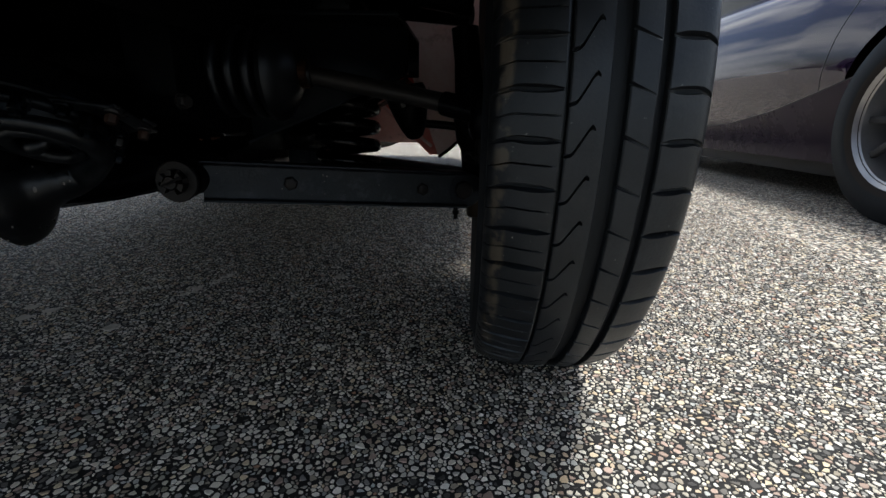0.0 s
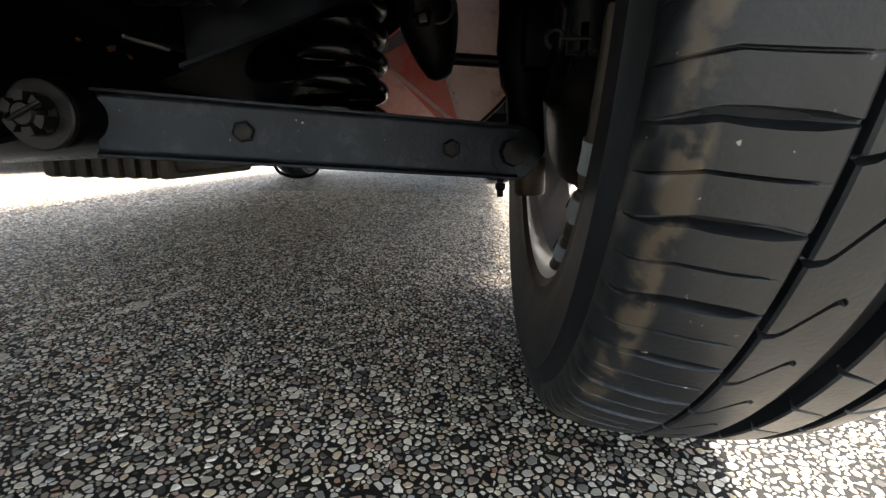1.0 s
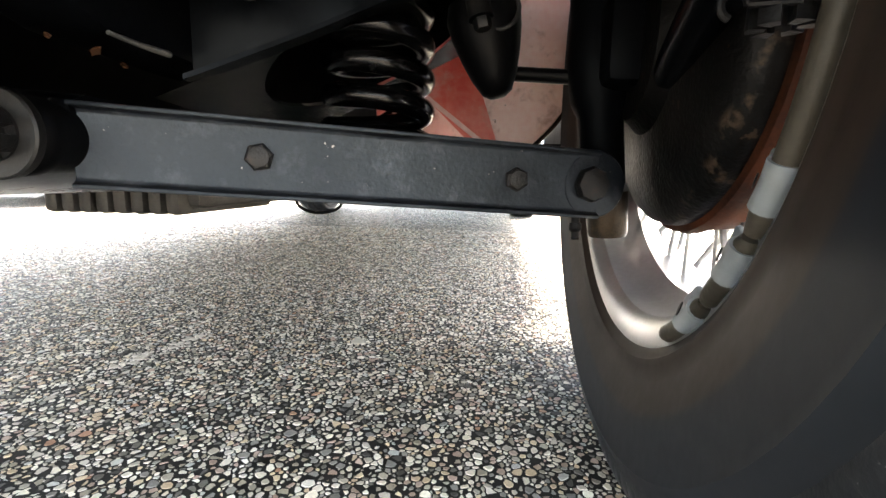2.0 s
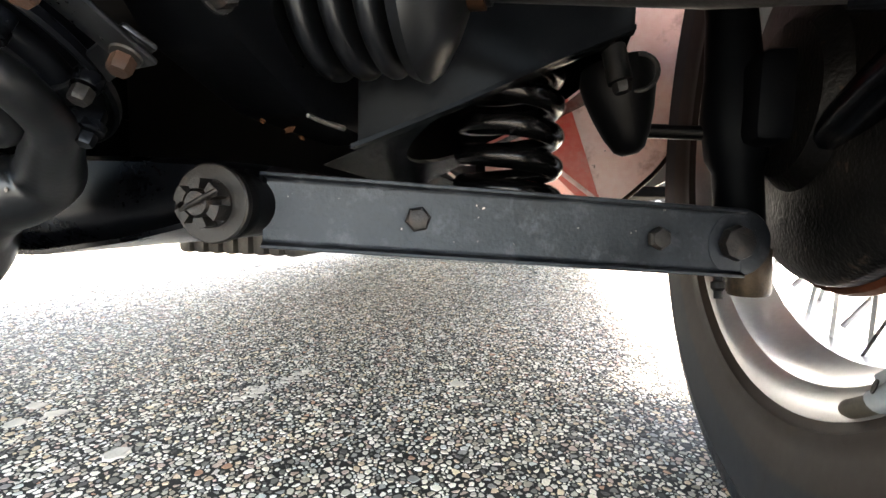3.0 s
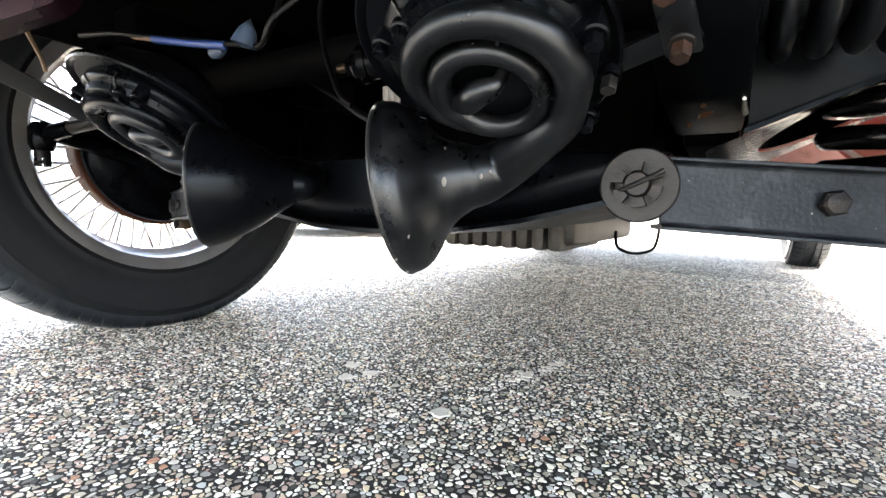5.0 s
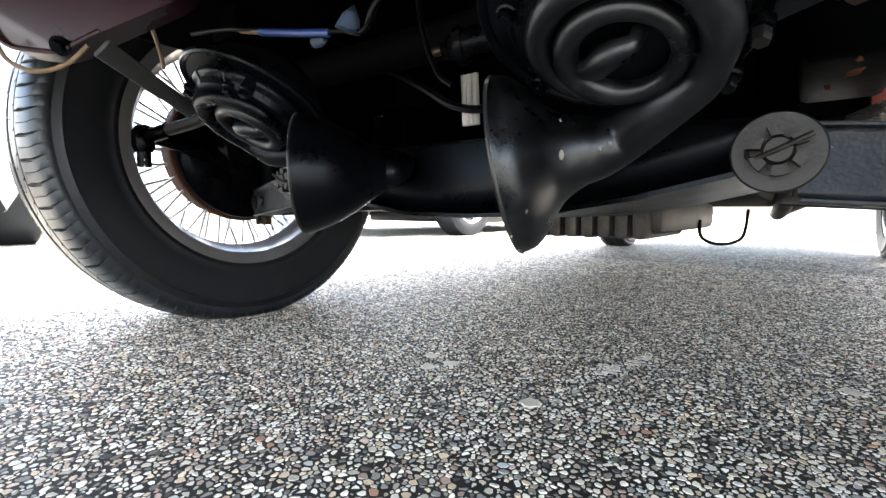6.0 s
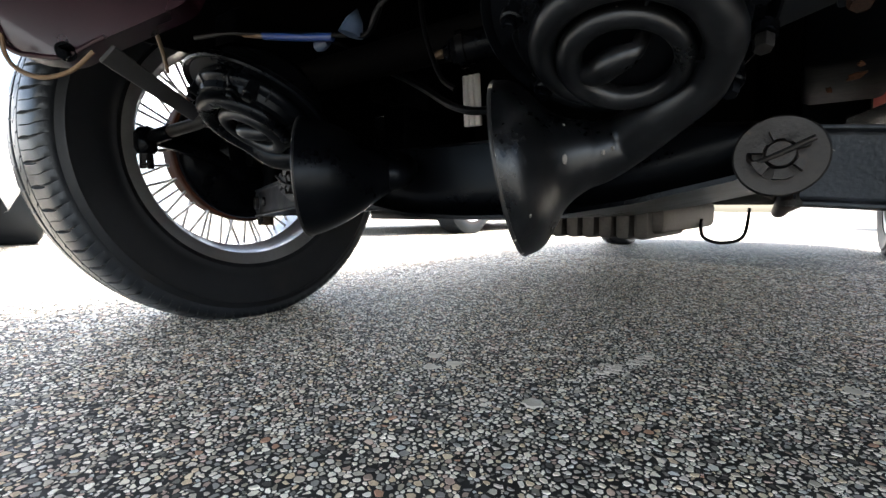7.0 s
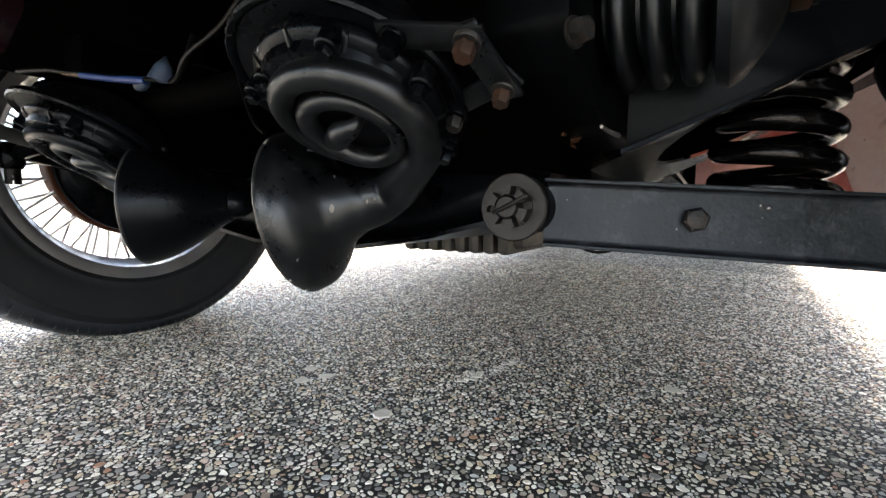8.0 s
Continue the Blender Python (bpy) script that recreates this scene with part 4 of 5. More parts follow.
BELL = ((0.054, 0.0182), (0.043, 0.0212), (0.035, 0.0248), (0.0285, 0.0298), (0.0235, 0.0362), (0.0185, 0.0435), (0.0135, 0.0495), (0.0085, 0.0532), (0.004, 0.0546), (0, 0.055))
FULL_BELL = ((0.082, 0.0128), (0.075, 0.0155), (0.066, 0.0205), (0.055, 0.0278), (0.044, 0.0352), (0.03, 0.0432), (0.016, 0.0494), (0.006, 0.0527), (0, 0.0535))


def horn(mir):
    """A snail horn, drawn for the car's +x side; the other one is turned over at the end."""
    c = Vector((0.1695, -0.2305, 0.266))
    mouth, out = (Vector((0.1287, -0.1983, 0.2239)), Vector((0.753, -0.657, -0.038))) if mir else (Vector((0.0965, -0.194, 0.22)), Vector((-0.92, -0.32, -0.18)))
    out.normalize()
    n, bell_shape = HORN_WAY, FULL_BELL if mir else BELL
    m = axis_pose(c, n)                       # x to the side, y forwards and up, z towards the ground
    # dished body behind the spiral, with a stepped flange
    bm = bmesh.new()
    lathe(bm, [(0, -0.034), (0.046, -0.034), (0.049, -0.03), (0.05, -0.0235), (0.0525, -0.0225), (0.0535, -0.0205), (0.0535, -0.0165), (0.052, -0.0145), (0.0485, -0.0125), (0.0465, -0.0075), (0.042, -0.0062), (0.02, -0.0066), (0, -0.0066)], m, 64)
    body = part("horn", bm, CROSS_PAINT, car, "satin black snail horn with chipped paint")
    # clamp plate with a rolled edge
    bm = bmesh.new()
    lathe(bm, [(0.03, -0.0225), (0.0615, -0.0225), (0.063, -0.0205), (0.0655, -0.0195), (0.0668, -0.021), (0.0668, -0.0245), (0.065, -0.0262), (0.03, -0.0262)], m @ pose(-0.003, 0.001, 0), 72, closed=True)
    part("clamp_plate", bm, CROSS_PAINT, body, "round black clamp plate with a rolled edge")
    # spiral: a closed inner ring, a comma in its middle and the outer channel that leaves it
    bm = bmesh.new()
    ring = [m @ Vector((0.003 + 0.0258 * math.cos(a), -0.0055 + 0.0258 * math.sin(a), -0.0018)) for a in [2 * math.pi * k / 64 for k in range(65)]]
    tube(bm, ring, [0.0056 + 0.0009 * math.cos(2 * math.pi * k / 64 - 3.3) for k in range(65)], 18)
    tube(bm, curve_points([m @ Vector(p) for p in ((-0.0235, -0.0075, -0.005), (-0.017, -0.0085, -0.0025), (-0.0095, -0.0072, 0.0004), (-0.002, -0.0015, 0.0022), (0.0055, 0.0012, 0.0026), (0.0105, 0.002, 0.0), (0.0125, 0.0022, -0.006))], 4),
         [0.0035 + 0.0035 * math.sin(math.pi * min(1, k / 21.0)) for k in range(25)], 16)
    part("sound_spiral", bm, HORN_PAINT, body, "raised spiral sound channel")
    bm = bmesh.new()
    line, rad = [], []
    for deg, r, tr in ((262, 0.0295, 0.005), (235, 0.0325, 0.0056), (205, 0.0345, 0.006), (175, 0.0347, 0.0064), (145, 0.0343, 0.0068), (115, 0.0345, 0.0072), (85, 0.0362, 0.0076), (55, 0.0393, 0.008), (25, 0.0425, 0.0083), (-5, 0.0443, 0.0087), (-32, 0.0447, 0.009)):
        a = radians(deg)
        line.append(m @ Vector((r * math.cos(a), r * math.sin(a), -0.0035)))
        rad.append(tr)
    back = -out
    leave = [(c + Vector((0.0317, 0.031, -0.0135)), 0.0098), (c + Vector((0.0165, 0.0405, -0.0198)), 0.0122)]
    if mir:  # the channel runs on behind the bell and turns back into it
        leave += [(Vector((0.15, -0.177, 0.2455)), 0.0125), (Vector((0.118, -0.148, 0.244)), 0.0125), (Vector((0.096, -0.127, 0.241)), 0.0125), (Vector((0.076, -0.127, 0.235)), 0.0122)]
    else:
        leave.append((mouth + back * 0.071 + Vector((0, -0.004, 0.004)), 0.0152))
    for p, tr in leave:
        line.append(p)
        rad.append(tr)
    for along, tr in bell_shape:
        line.append(mouth + back * along)
        rad.append(tr)
    throat = curve_points(line, 6)
    rr = [float(v) for v in np.interp(np.arange(len(throat)) / 6, range(len(rad)), rad)]
    rr = [sum(rr[max(0, k - 2):k + 3]) / len(rr[max(0, k - 2):k + 3]) for k in range(len(rr) - 1)] + [rr[-1]]
    tube(bm, throat, rr, 48, caps=False)
    half = len(throat) - 44
    tube(bm, throat[half:], [r - 0.0015 for r in rr[half:]], 48, caps=False)
    bmesh.ops.recalc_face_normals(bm, faces=bm.faces)
    bell = part("trumpet", bm, CROSS_PAINT if mir else HORN_PAINT, body, "flared black trumpet with paint chips")
    bm = bmesh.new()
    lathe(bm, [(rr[-1] + 0.0013 * math.cos(t) - 0.0006, 0.0013 * math.sin(t)) for t in [k * math.pi / 3 for k in range(6)]], axis_pose(mouth, out), 64, closed=True)
    part("mouth_rim", bm, RIM_PAINT, bell, "rolled trumpet edge, worn paint lightened as if catching light")
    # paint chips on the bell
    axis_up = (Vector((0, 0, 1)) - out * out.z).normalized()
    side = out.cross(axis_up)
    chips = ((0.0337, -97, 0.0021), (0.0357, -46, 0.001), (0.0545, -99, 0.0011), (0.06, -95, 0.0009), (0.012, -128, 0.0009)) if not mir else ((0.046, -136, 0.0015), (0.022, -170, 0.0015), (0.052, -118, 0.0007))
    for s_at, deg, r in chips:
        a = radians(deg)
        rb = float(np.interp(s_at, [b[0] for b in bell_shape[::-1]], [b[1] for b in bell_shape[::-1]]))
        way = side * math.sin(a) + axis_up * math.cos(a)
        bm = bmesh.new()
        lathe(bm, [(r, -0.0012), (r * 0.9, 0.0003), (0, 0.0004)], axis_pose(mouth + back * s_at + way * (rb + 0.0002), (way + out * -0.75).normalized(), (0, 0, 1)) @ Matrix.Diagonal((1.5, 0.8, 1, 1)), 7)
        part("paint_chip", bm, CHIP, bell, "bare spot where the paint has chipped off")
    # clamp lugs with bolts round the flange
    for x, y, big in ((0.0259, 0.0444, 0), (-0.0265, 0.0351, 0), (-0.042, 0.029, 0), (0.0567, 0.013, 1), (0.0435, -0.0375, 1), (-0.045, -0.02, 0)):
        a, far = math.atan2(y, x), math.hypot(x, y)
        q = m @ Matrix.Rotation(a, 4, "Z")
        bm = bmesh.new()
        box(bm, (far - 0.011, -0.0048, -0.0185), (far + 0.0035, 0.0048, -0.0065), 0.002, q)
        lathe(bm, [(0.0056, -0.0105), (0.0056, -0.0068), (0.0048, -0.006), (0, -0.006)], q @ Matrix.Translation((far, 0, 0)), 20)
        lug = part("lug", bm, CROSS_PAINT, body, "clamp lug cast on the flange")
        bm = bmesh.new()
        hex_head(bm, q @ Vector((far, 0, -0.006)), n, 0.004, 0.0045 + 0.002 * big, 0.3 + x * 20)
        part("bolt", bm, CROSS_PAINT, lug, "black painted bolt head")
    # thin radial fins between the spiral and the flange
    for deg in (-20, 18, 52, 86, 122, 160, 196, 232, 268, 304):
        a = radians(deg)
        inner = 0.03 if 40 < deg < 190 else 0.034
        bm = bmesh.new()
        prism(bm, [(inner, -0.012), (inner, 0.0008), (inner + 0.004, 0.0004), (0.0535, -0.0145), (0.0535, -0.02)], 0.0013, m @ Matrix.Rotation(a, 4, "Z") @ Matrix.Translation((0, 0.0006, 0)) @ Matrix.Rotation(radians(90), 4, "X"))
        part("fin", bm, HORN_PAINT, body, "thin casting fin")
    # motor cover behind the plate
    bm = bmesh.new()
    lathe(bm, [(0.052, 0.024), (0.056, 0.028), (0.056, 0.04), (0.05, 0.05), (0.035, 0.062), (0, 0.066)], axis_pose(c, -n), 48)
    part("horn_back", bm, BLACK_PAINT, body, "domed black horn back")
    if mir:
        flip = Matrix.Translation((2 * MID_X, 0, 0)) @ Matrix.Diagonal((-1, 1, 1, 1))
        for ob in [body] + list(body.children_recursive):
            ob.data.transform(flip)
            ob.data.flip_normals()
    return body


horn(False)
horn(True)

# L-shaped bracket and link from the horn to the chassis rail
corner, near_end, low_end, link_end = Vector((0.252, -0.242, 0.2925)), Vector((0.2201, -0.2515, 0.2969)), Vector((0.2555, -0.213, 0.279)), Vector((0.2253, -0.2043, 0.2715))
bm = bmesh.new()
strap(bm, near_end - HORN_WAY * 0.001, corner - HORN_WAY * 0.001, 0.0145, 0.003, HORN_WAY)
bracket = part("horn_bracket", bm, HORN_PAINT, car, "black bent strap bracket with rusty bolts")
bm = bmesh.new()
strap(bm, corner - HORN_WAY * 0.0015, low_end - HORN_WAY * 0.0015, 0.0145, 0.003, HORN_WAY)
part("strap", bm, HORN_PAINT, bracket)
bm = bmesh.new()
strap(bm, low_end - HORN_WAY * 0.0045, link_end - HORN_WAY * 0.0045, 0.013, 0.003, HORN_WAY)
part("strap", bm, HORN_PAINT, bracket)
for at, r, mat, text in ((corner, 0.0048, RUST_BOLT, "rusty hexagon bolt head"), (low_end, 0.0043, RUST_BOLT, "rusty hexagon bolt head"), (near_end, 0.005, BLACK_PAINT, "black hexagon bolt head"), (link_end, 0.0042, STEEL, "dull hexagon bolt head")):
    bm = bmesh.new()
    lathe(bm, [(r * 1.3, -0.0045), (r * 1.3, 0.0004), (r * 1.2, 0.0012), (0, 0.0012)], axis_pose(at, HORN_WAY), 28)
    washer = part("washer", bm, STEEL if mat is RUST_BOLT else BLACK_PAINT, bracket, "dull steel washer")
    bm = bmesh.new()
    hex_head(bm, at + HORN_WAY * 0.0012, HORN_WAY, r, 0.0075, 0.25)
    part("bolt", bm, mat, washer, text)

# strap and cables at the other horn
bm = bmesh.new()
strap(bm, (-0.112, -0.343, 0.2902), (-0.218, -0.2465, 0.2838), 0.0135, 0.003, (0.54, 0.55, -0.63))
part("horn_strap", bm, STRAP_PAINT, car, "flat dark steel stay strap")


def cable(name, pts, r, mat, label):
    bm = bmesh.new()
    tube(bm, curve_points(pts, 10), r, 8)
    return part(name, bm, mat, car, label)


loom = cable("wiring", [(-0.16, -0.27, 0.335), (-0.12, -0.262, 0.332), (-0.095, -0.255, 0.328), (-0.02, -0.23, 0.318), (0.0, -0.225, 0.318), (0.005, -0.215, 0.35)], 0.002, SOFT_RUBBER, "black taped wiring loom")
bm = bmesh.new()
tube(bm, [(-0.088, -0.252, 0.326), (-0.055, -0.241, 0.321), (-0.03, -0.233, 0.318)], 0.003, 12)
part("connector", bm, BLUE, loom, "blue crimp connector")
bm = bmesh.new()
tube(bm, [(-0.106, -0.2575, 0.3295), (-0.087, -0.2518, 0.326)], 0.0024, 10)
part("tape", bm, TAN, loom, "tan cable end")
bm = bmesh.new()
lathe(bm, [(0, 0), (0.009, 0.002), (0.006, 0.012), (0, 0.02)], axis_pose((-0.015, -0.23, 0.315), (0.3, 0.1, 1)), 14)
part("connector", bm, PALE, loom, "pale plastic connector")
cable("wiring", [(0.0, -0.225, 0.318), (0.004, -0.22, 0.335), (0.015, -0.2, 0.36), (0.03, -0.18, 0.4)], 0.0018, GREY_WIRE, "thin grey cable")
cable("wiring", [(0.026, -0.185, 0.385), (0.0214, -0.185, 0.367), (0.012, -0.185, 0.3534), (0.016, -0.185, 0.325), (0.03, -0.185, 0.292), (0.044, -0.185, 0.28)], 0.002, SOFT_RUBBER, "thin black hanging cable")
bm = bmesh.new()
lathe(bm, [(0, 0), (0.004, 0.001), (0.005, 0.006), (0.003, 0.013), (0, 0.014)], axis_pose((-0.06, -0.225, 0.3195), (1, 0.1, 0.1)), 14)
part("connector", bm, PALE, loom, "pale plastic connector")
cable("wiring", [(-0.138, -0.392, 0.297), (-0.1372, -0.3914, 0.2874), (-0.134, -0.388, 0.2787), (-0.128, -0.381, 0.2738), (-0.1218, -0.374, 0.2736), (-0.1132, -0.3646, 0.2787), (-0.1054, -0.356, 0.29)], 0.0014, TAN, "tan cable loop")
cable("wiring", [(-0.112, -0.319, 0.318), (-0.135, -0.306, 0.312), (-0.152, -0.297, 0.308), (-0.161, -0.292, 0.3025)], 0.0015, TAN, "tan cable end")

cable("conduit", [(-0.207, -0.06, 0.384), (-0.139, -0.06, 0.353), (-0.092, -0.06, 0.328), (-0.057, -0.06, 0.306), (-0.031, -0.06, 0.296), (-0.007, -0.06, 0.293)], 0.0042, BOOT_RUBBER, "black corrugated cable conduit")
# pale tubes in place of the bright daylight slits behind the horns
for k in range(3):
    bm = bmesh.new()
    tube(bm, [(-0.1 + 0.0085 * k, 0.032, 0.362), (-0.096 + 0.0085 * k, 0.032, 0.3)], 0.0042, 10)
    part("cooling_fin", bm, GAP_DAYLIGHT, car, "pale slat standing in for daylight through a gap")

# ---- engine sump behind the crossmember ----
bm = bmesh.new()
box(bm, (-0.098, 0.185, 0.164), (0.108, 0.62, 0.214), 0.012)
sump = part("oil_sump", bm, CAST, car, "ribbed cast alloy oil sump")
for k in range(8):
    bm = bmesh.new()
    x = -0.09 + 0.0232 * k
    box(bm, (x, 0.168, 0.157), (x + 0.0195, 0.4, 0.21), 0.007)
    part("rib", bm, CAST, sump)
bm = bmesh.new()
hex_head(bm, (0.112, 0.3, 0.178), (1, 0, 0), 0.012, 0.012)
part("drain_plug", bm, DARK_STEEL, sump, "dark drain plug")
cable("drain_hose", [(0.11, 0.44, 0.18), (0.11, 0.47, 0.15), (0.135, 0.5, 0.138), (0.165, 0.53, 0.15), (0.17, 0.56, 0.2)], 0.003, SOFT_RUBBER, "black looped hose")
bm = bmesh.new()
box(bm, (-0.2, 0.19, 0.2145), (0.2, 1.2, 0.7), 0.02)
box(bm, (-0.12, 1.1, 0.22), (0.12, 1.5, 0.45), 0.04)
part("engine", bm, UNDERSEAL_DARK, car, "dark grimy engine block")
bm = bmesh.new()
tube(bm, curve_points([(0.2, 0.5, 0.4), (0.22, 0.8, 0.25), (0.2, 1.2, 0.2), (0.18, 2.0, 0.2), (0.3, 2.3, 0.26), (0.35, 2.9, 0.26)]), 0.02, 14)
part("exhaust_pipe", bm, RUSTY_STEEL, car, "rusty steel exhaust pipe")

# ---- body shell ----
def shell(stations, arches, n=64, fine=0.03, thick=0.003, tuck=0.0):
    """A lofted body, open below, with wheel openings. Stations: y, half width, bottom, top."""
    bm = bmesh.new()
    ys = []
    y = stations[0][0]
    while y < stations[-1][0]:
        ys.append(y)
        y += fine
    ys.append(stations[-1][0])
    cols = list(zip(*stations))
    rings = []
    for y in ys:
        w, zb, zt, p = (float(np.interp(y, cols[0], cols[k])) for k in (1, 2, 3, 4))
        ring = []
        for i in range(n + 1):
            a = math.pi * i / n
            c, s = math.cos(a), math.sin(a)
            x = w * math.copysign(abs(c) ** p, c) * (1 - 0.05 * (1 - min(1, abs(s) * 3)))
            x *= 1 - tuck * max(0, 0.6 - abs(s) ** 0.8) ** 1.5
            ring.append(bm.verts.new((x, y, zb + (zt - zb) * abs(s) ** 0.8)))
        rings.append(ring)
    for a, b in zip(rings, rings[1:]):
        for i in range(n):
            mid = (a[i].co + b[i + 1].co) / 2
            if any(math.hypot(mid.y - wy, mid.z - wz) < r and abs(mid.x) > 0.4 for wy, wz, r in arches):
                continue
            bm.faces.new((a[i], b[i], b[i + 1], a[i + 1]))
    for ring in (rings[0], rings[-1]):
        bm.faces.new(ring)
    bmesh.ops.delete(bm, geom=[v for v in bm.verts if not v.link_faces], context="VERTS")
    for v in bm.verts:
        if any(e.is_boundary for e in v.link_edges):
            for wy, wz, r in arches:
                d = Vector((v.co.y - wy, v.co.z - wz))
                if abs(v.co.x) > 0.4 and r - 0.06 < d.length < r + 0.06 and d.y > -0.1:
                    v.co.y, v.co.z = wy + d.x * r / d.length, wz + d.y * r / d.length
    bmesh.ops.recalc_face_normals(bm, faces=bm.faces)
    bmesh.ops.solidify(bm, geom=bm.faces[:], thickness=thick)
    return bm


BODY = [(-0.74, 0.4, 0.46, 0.62, 0.55), (-0.68, 0.58, 0.44, 0.7, 0.5), (-0.5, 0.69, 0.42, 0.76, 0.45), (-0.3, 0.73, 0.4, 0.8, 0.42), (0.3, 0.735, 0.36, 0.86, 0.42), (0.5, 0.72, 0.32, 0.88, 0.42),
        (1.0, 0.71, 0.29, 0.9, 0.4), (1.9, 0.72, 0.28, 0.88, 0.4), (2.4, 0.73, 0.25, 0.84, 0.42), (2.8, 0.7, 0.32, 0.78, 0.45), (3.1, 0.55, 0.36, 0.65, 0.55), (3.18, 0.4, 0.4, 0.58, 0.6)]
part("body", shell(BODY, [(0, 0.3, 0.395), (2.385, 0.3, 0.36)]), MAROON, car, "maroon painted roadster body")
# valance added behind the camera's view to cut light from ahead
bm = bmesh.new()
rows = []
for k in range(25):
    x = -0.52 + 1.04 * k / 24
    y = -0.75 + 0.07 * (abs(x) / 0.52) ** 2
    rows.append([bm.verts.new((x * s, y + d, z)) for s, d, z in ((0.98, 0.05, 0.385), (1, 0.02, 0.4), (1, 0, 0.42), (1, 0, 0.5))])
for a, b in zip(rows, rows[1:]):
    for k in range(3):
        bm.faces.new((a[k], b[k], b[k + 1], a[k + 1]))
bmesh.ops.solidify(bm, geom=bm.faces[:], thickness=0.003)
part("front_valance", bm, MAROON, car, "added maroon valance panel, out of view, that cuts front light")
bm = bmesh.new()
box(bm, (-0.6, 0.42, 0.247), (0.6, 2.05, 0.264), 0.004)
part("floor_pan", bm, UNDERSEAL_DARK, car, "black undersealed floor pan")
bm = bmesh.new()
box(bm, (-0.46, 0.4, 0.243), (0.46, 0.41, 0.84), 0.002)
for lo, hi in ((-0.66, -0.46), (0.46, 0.66)):
    box(bm, (lo, 0.4, 0.36), (hi, 0.41, 0.84), 0.002)
part("bulkhead", bm, UNDERSEAL_DARK, car, "black bulkhead panel")
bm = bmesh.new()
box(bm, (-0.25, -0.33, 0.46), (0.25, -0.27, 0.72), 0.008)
part("radiator", bm, UNDERSEAL_DARK, car, "black radiator core")
# unseen panel added to stop light entering through the nose
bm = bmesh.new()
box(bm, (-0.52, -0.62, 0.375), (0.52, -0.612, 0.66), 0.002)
part("grille_backing", bm, UNDERSEAL_DARK, car, "added black panel, out of view, that keeps daylight out of the nose")


def inner_wing(mir):
    """The panels that close the wheel arch behind and inboard of the wheel: red, but blackened on the mirrored side to
    keep it dark.
    """
    bm = bmesh.new()
    o = [(0.42, 0.3), (0.44, 0.29)] if mir else [(0.3, 0.29), (0.36, 0.322)]
    o += [ (0.46, 0.225), (0.485, 0.227), (0.5, 0.24), (0.535, 0.274), (0.556, 0.302), (0.6, 0.36), (0.7, 0.4), (0.7, 0.72), (o[0][0], 0.72)]
    prism(bm, o, 0.003, Matrix.Translation((0, 0.3, 0)) @ up)
    panel = part("splash_panel", bm, UNDERSEAL_DARK if mir else RED_PANEL, car, "splash panel coloured black to keep this side dark" if mir else "faded red splash panel with rust spots", mirror=mir)
    if not mir:
        bm = bmesh.new()
        prism(bm, [(0.302, 0.243), (0.462, 0.243), (0.462, 0.36), (0.302, 0.36)], 0.003, Matrix.Translation((0, 0.388, 0)) @ up, 0.001)
        part("toe_panel", bm, PINK_PANEL, panel, "faded pink toe panel behind the spring")
    bm = bmesh.new()
    strap(bm, (0.36, 0.292, 0.322), (0.462, 0.292, 0.243), 0.006, 0.004, (0, -1, 0))
    strap(bm, (0.471, 0.29, 0.25), (0.421, 0.29, 0.4), 0.007, 0.005, (0, -1, 0))
    part("stiffener", bm, PINK_PANEL, panel, "pale folded panel edge", mirror=mir)
    bm = bmesh.new()
    o = [(0.478, 0.222), (0.485, 0.224), (0.5, 0.237), (0.535, 0.271), (0.556, 0.299), (0.6, 0.357), (0.64, 0.38), (0.64, 0.72)] + ([(0.478, 0.72)] if mir else [(0.38, 0.72), (0.405, 0.43)])
    prism(bm, o, 0.003, Matrix.Translation((0, 0.293, 0)) @ up)
    part("wing_panel", bm, UNDERSEAL_DARK if mir else PINK_PANEL, panel, "wing panel coloured black to keep this side dark" if mir else "faded pink wing panel with rust spots", mirror=mir)
    bm = bmesh.new()
    tube(bm, curve_points([(0.478, 0.288, 0.222), (0.5, 0.288, 0.238), (0.535, 0.288, 0.272), (0.556, 0.288, 0.3), (0.6, 0.288, 0.358), (0.64, 0.288, 0.381)]), 0.003, 8)
    part("panel_edge", bm, RUSTY_STEEL, panel, "rusty rolled panel edge", mirror=mir)
    bm = bmesh.new()
    box(bm, (0.3, -0.55, 0.36), (0.304, 0.3, 0.76), 0.001)
    part("inner_wing", bm, UNDERSEAL_DARK, car, "black inner wing panel", mirror=mir)


for mir in (False, True):
    inner_wing(mir)

# maroon apron tip under the nose: a rounded pressing with a folded lip and a bolt
apron_at = Matrix(((0.666, 0, 0.745, -0.152), (0.745, 0, -0.666, -0.39), (0, 1, 0, 0), (0, 0, 0, 1)))


def rounded(points, r, n=6):
    """The outline with every corner rounded by a soft arc."""
    done = []
    for k, p in enumerate(points):
        a, p, b = Vector(points[k - 1]), Vector(p), Vector(points[(k + 1) % len(points)])
        u, v = (a - p), (b - p)
        d = min(r, u.length * 0.45, v.length * 0.45)
        u, v = p + u.normalized() * d, p + v.normalized() * d
        done += [tuple((1 - t) ** 2 * u + 2 * t * (1 - t) * p + t * t * v) for t in [i / n for i in range(n + 1)]]
    return done


bm = bmesh.new()
prism(bm, rounded([(-0.008, 0.43), (-0.006, 0.315), (0.004, 0.2895), (0.034, 0.2875), (0.0515, 0.299), (0.107, 0.3283), (0.15, 0.43)], 0.009), -0.022, apron_at, 0.003)
apron = part("apron", bm, MAROON, car, "maroon painted lower apron tip with a folded edge")
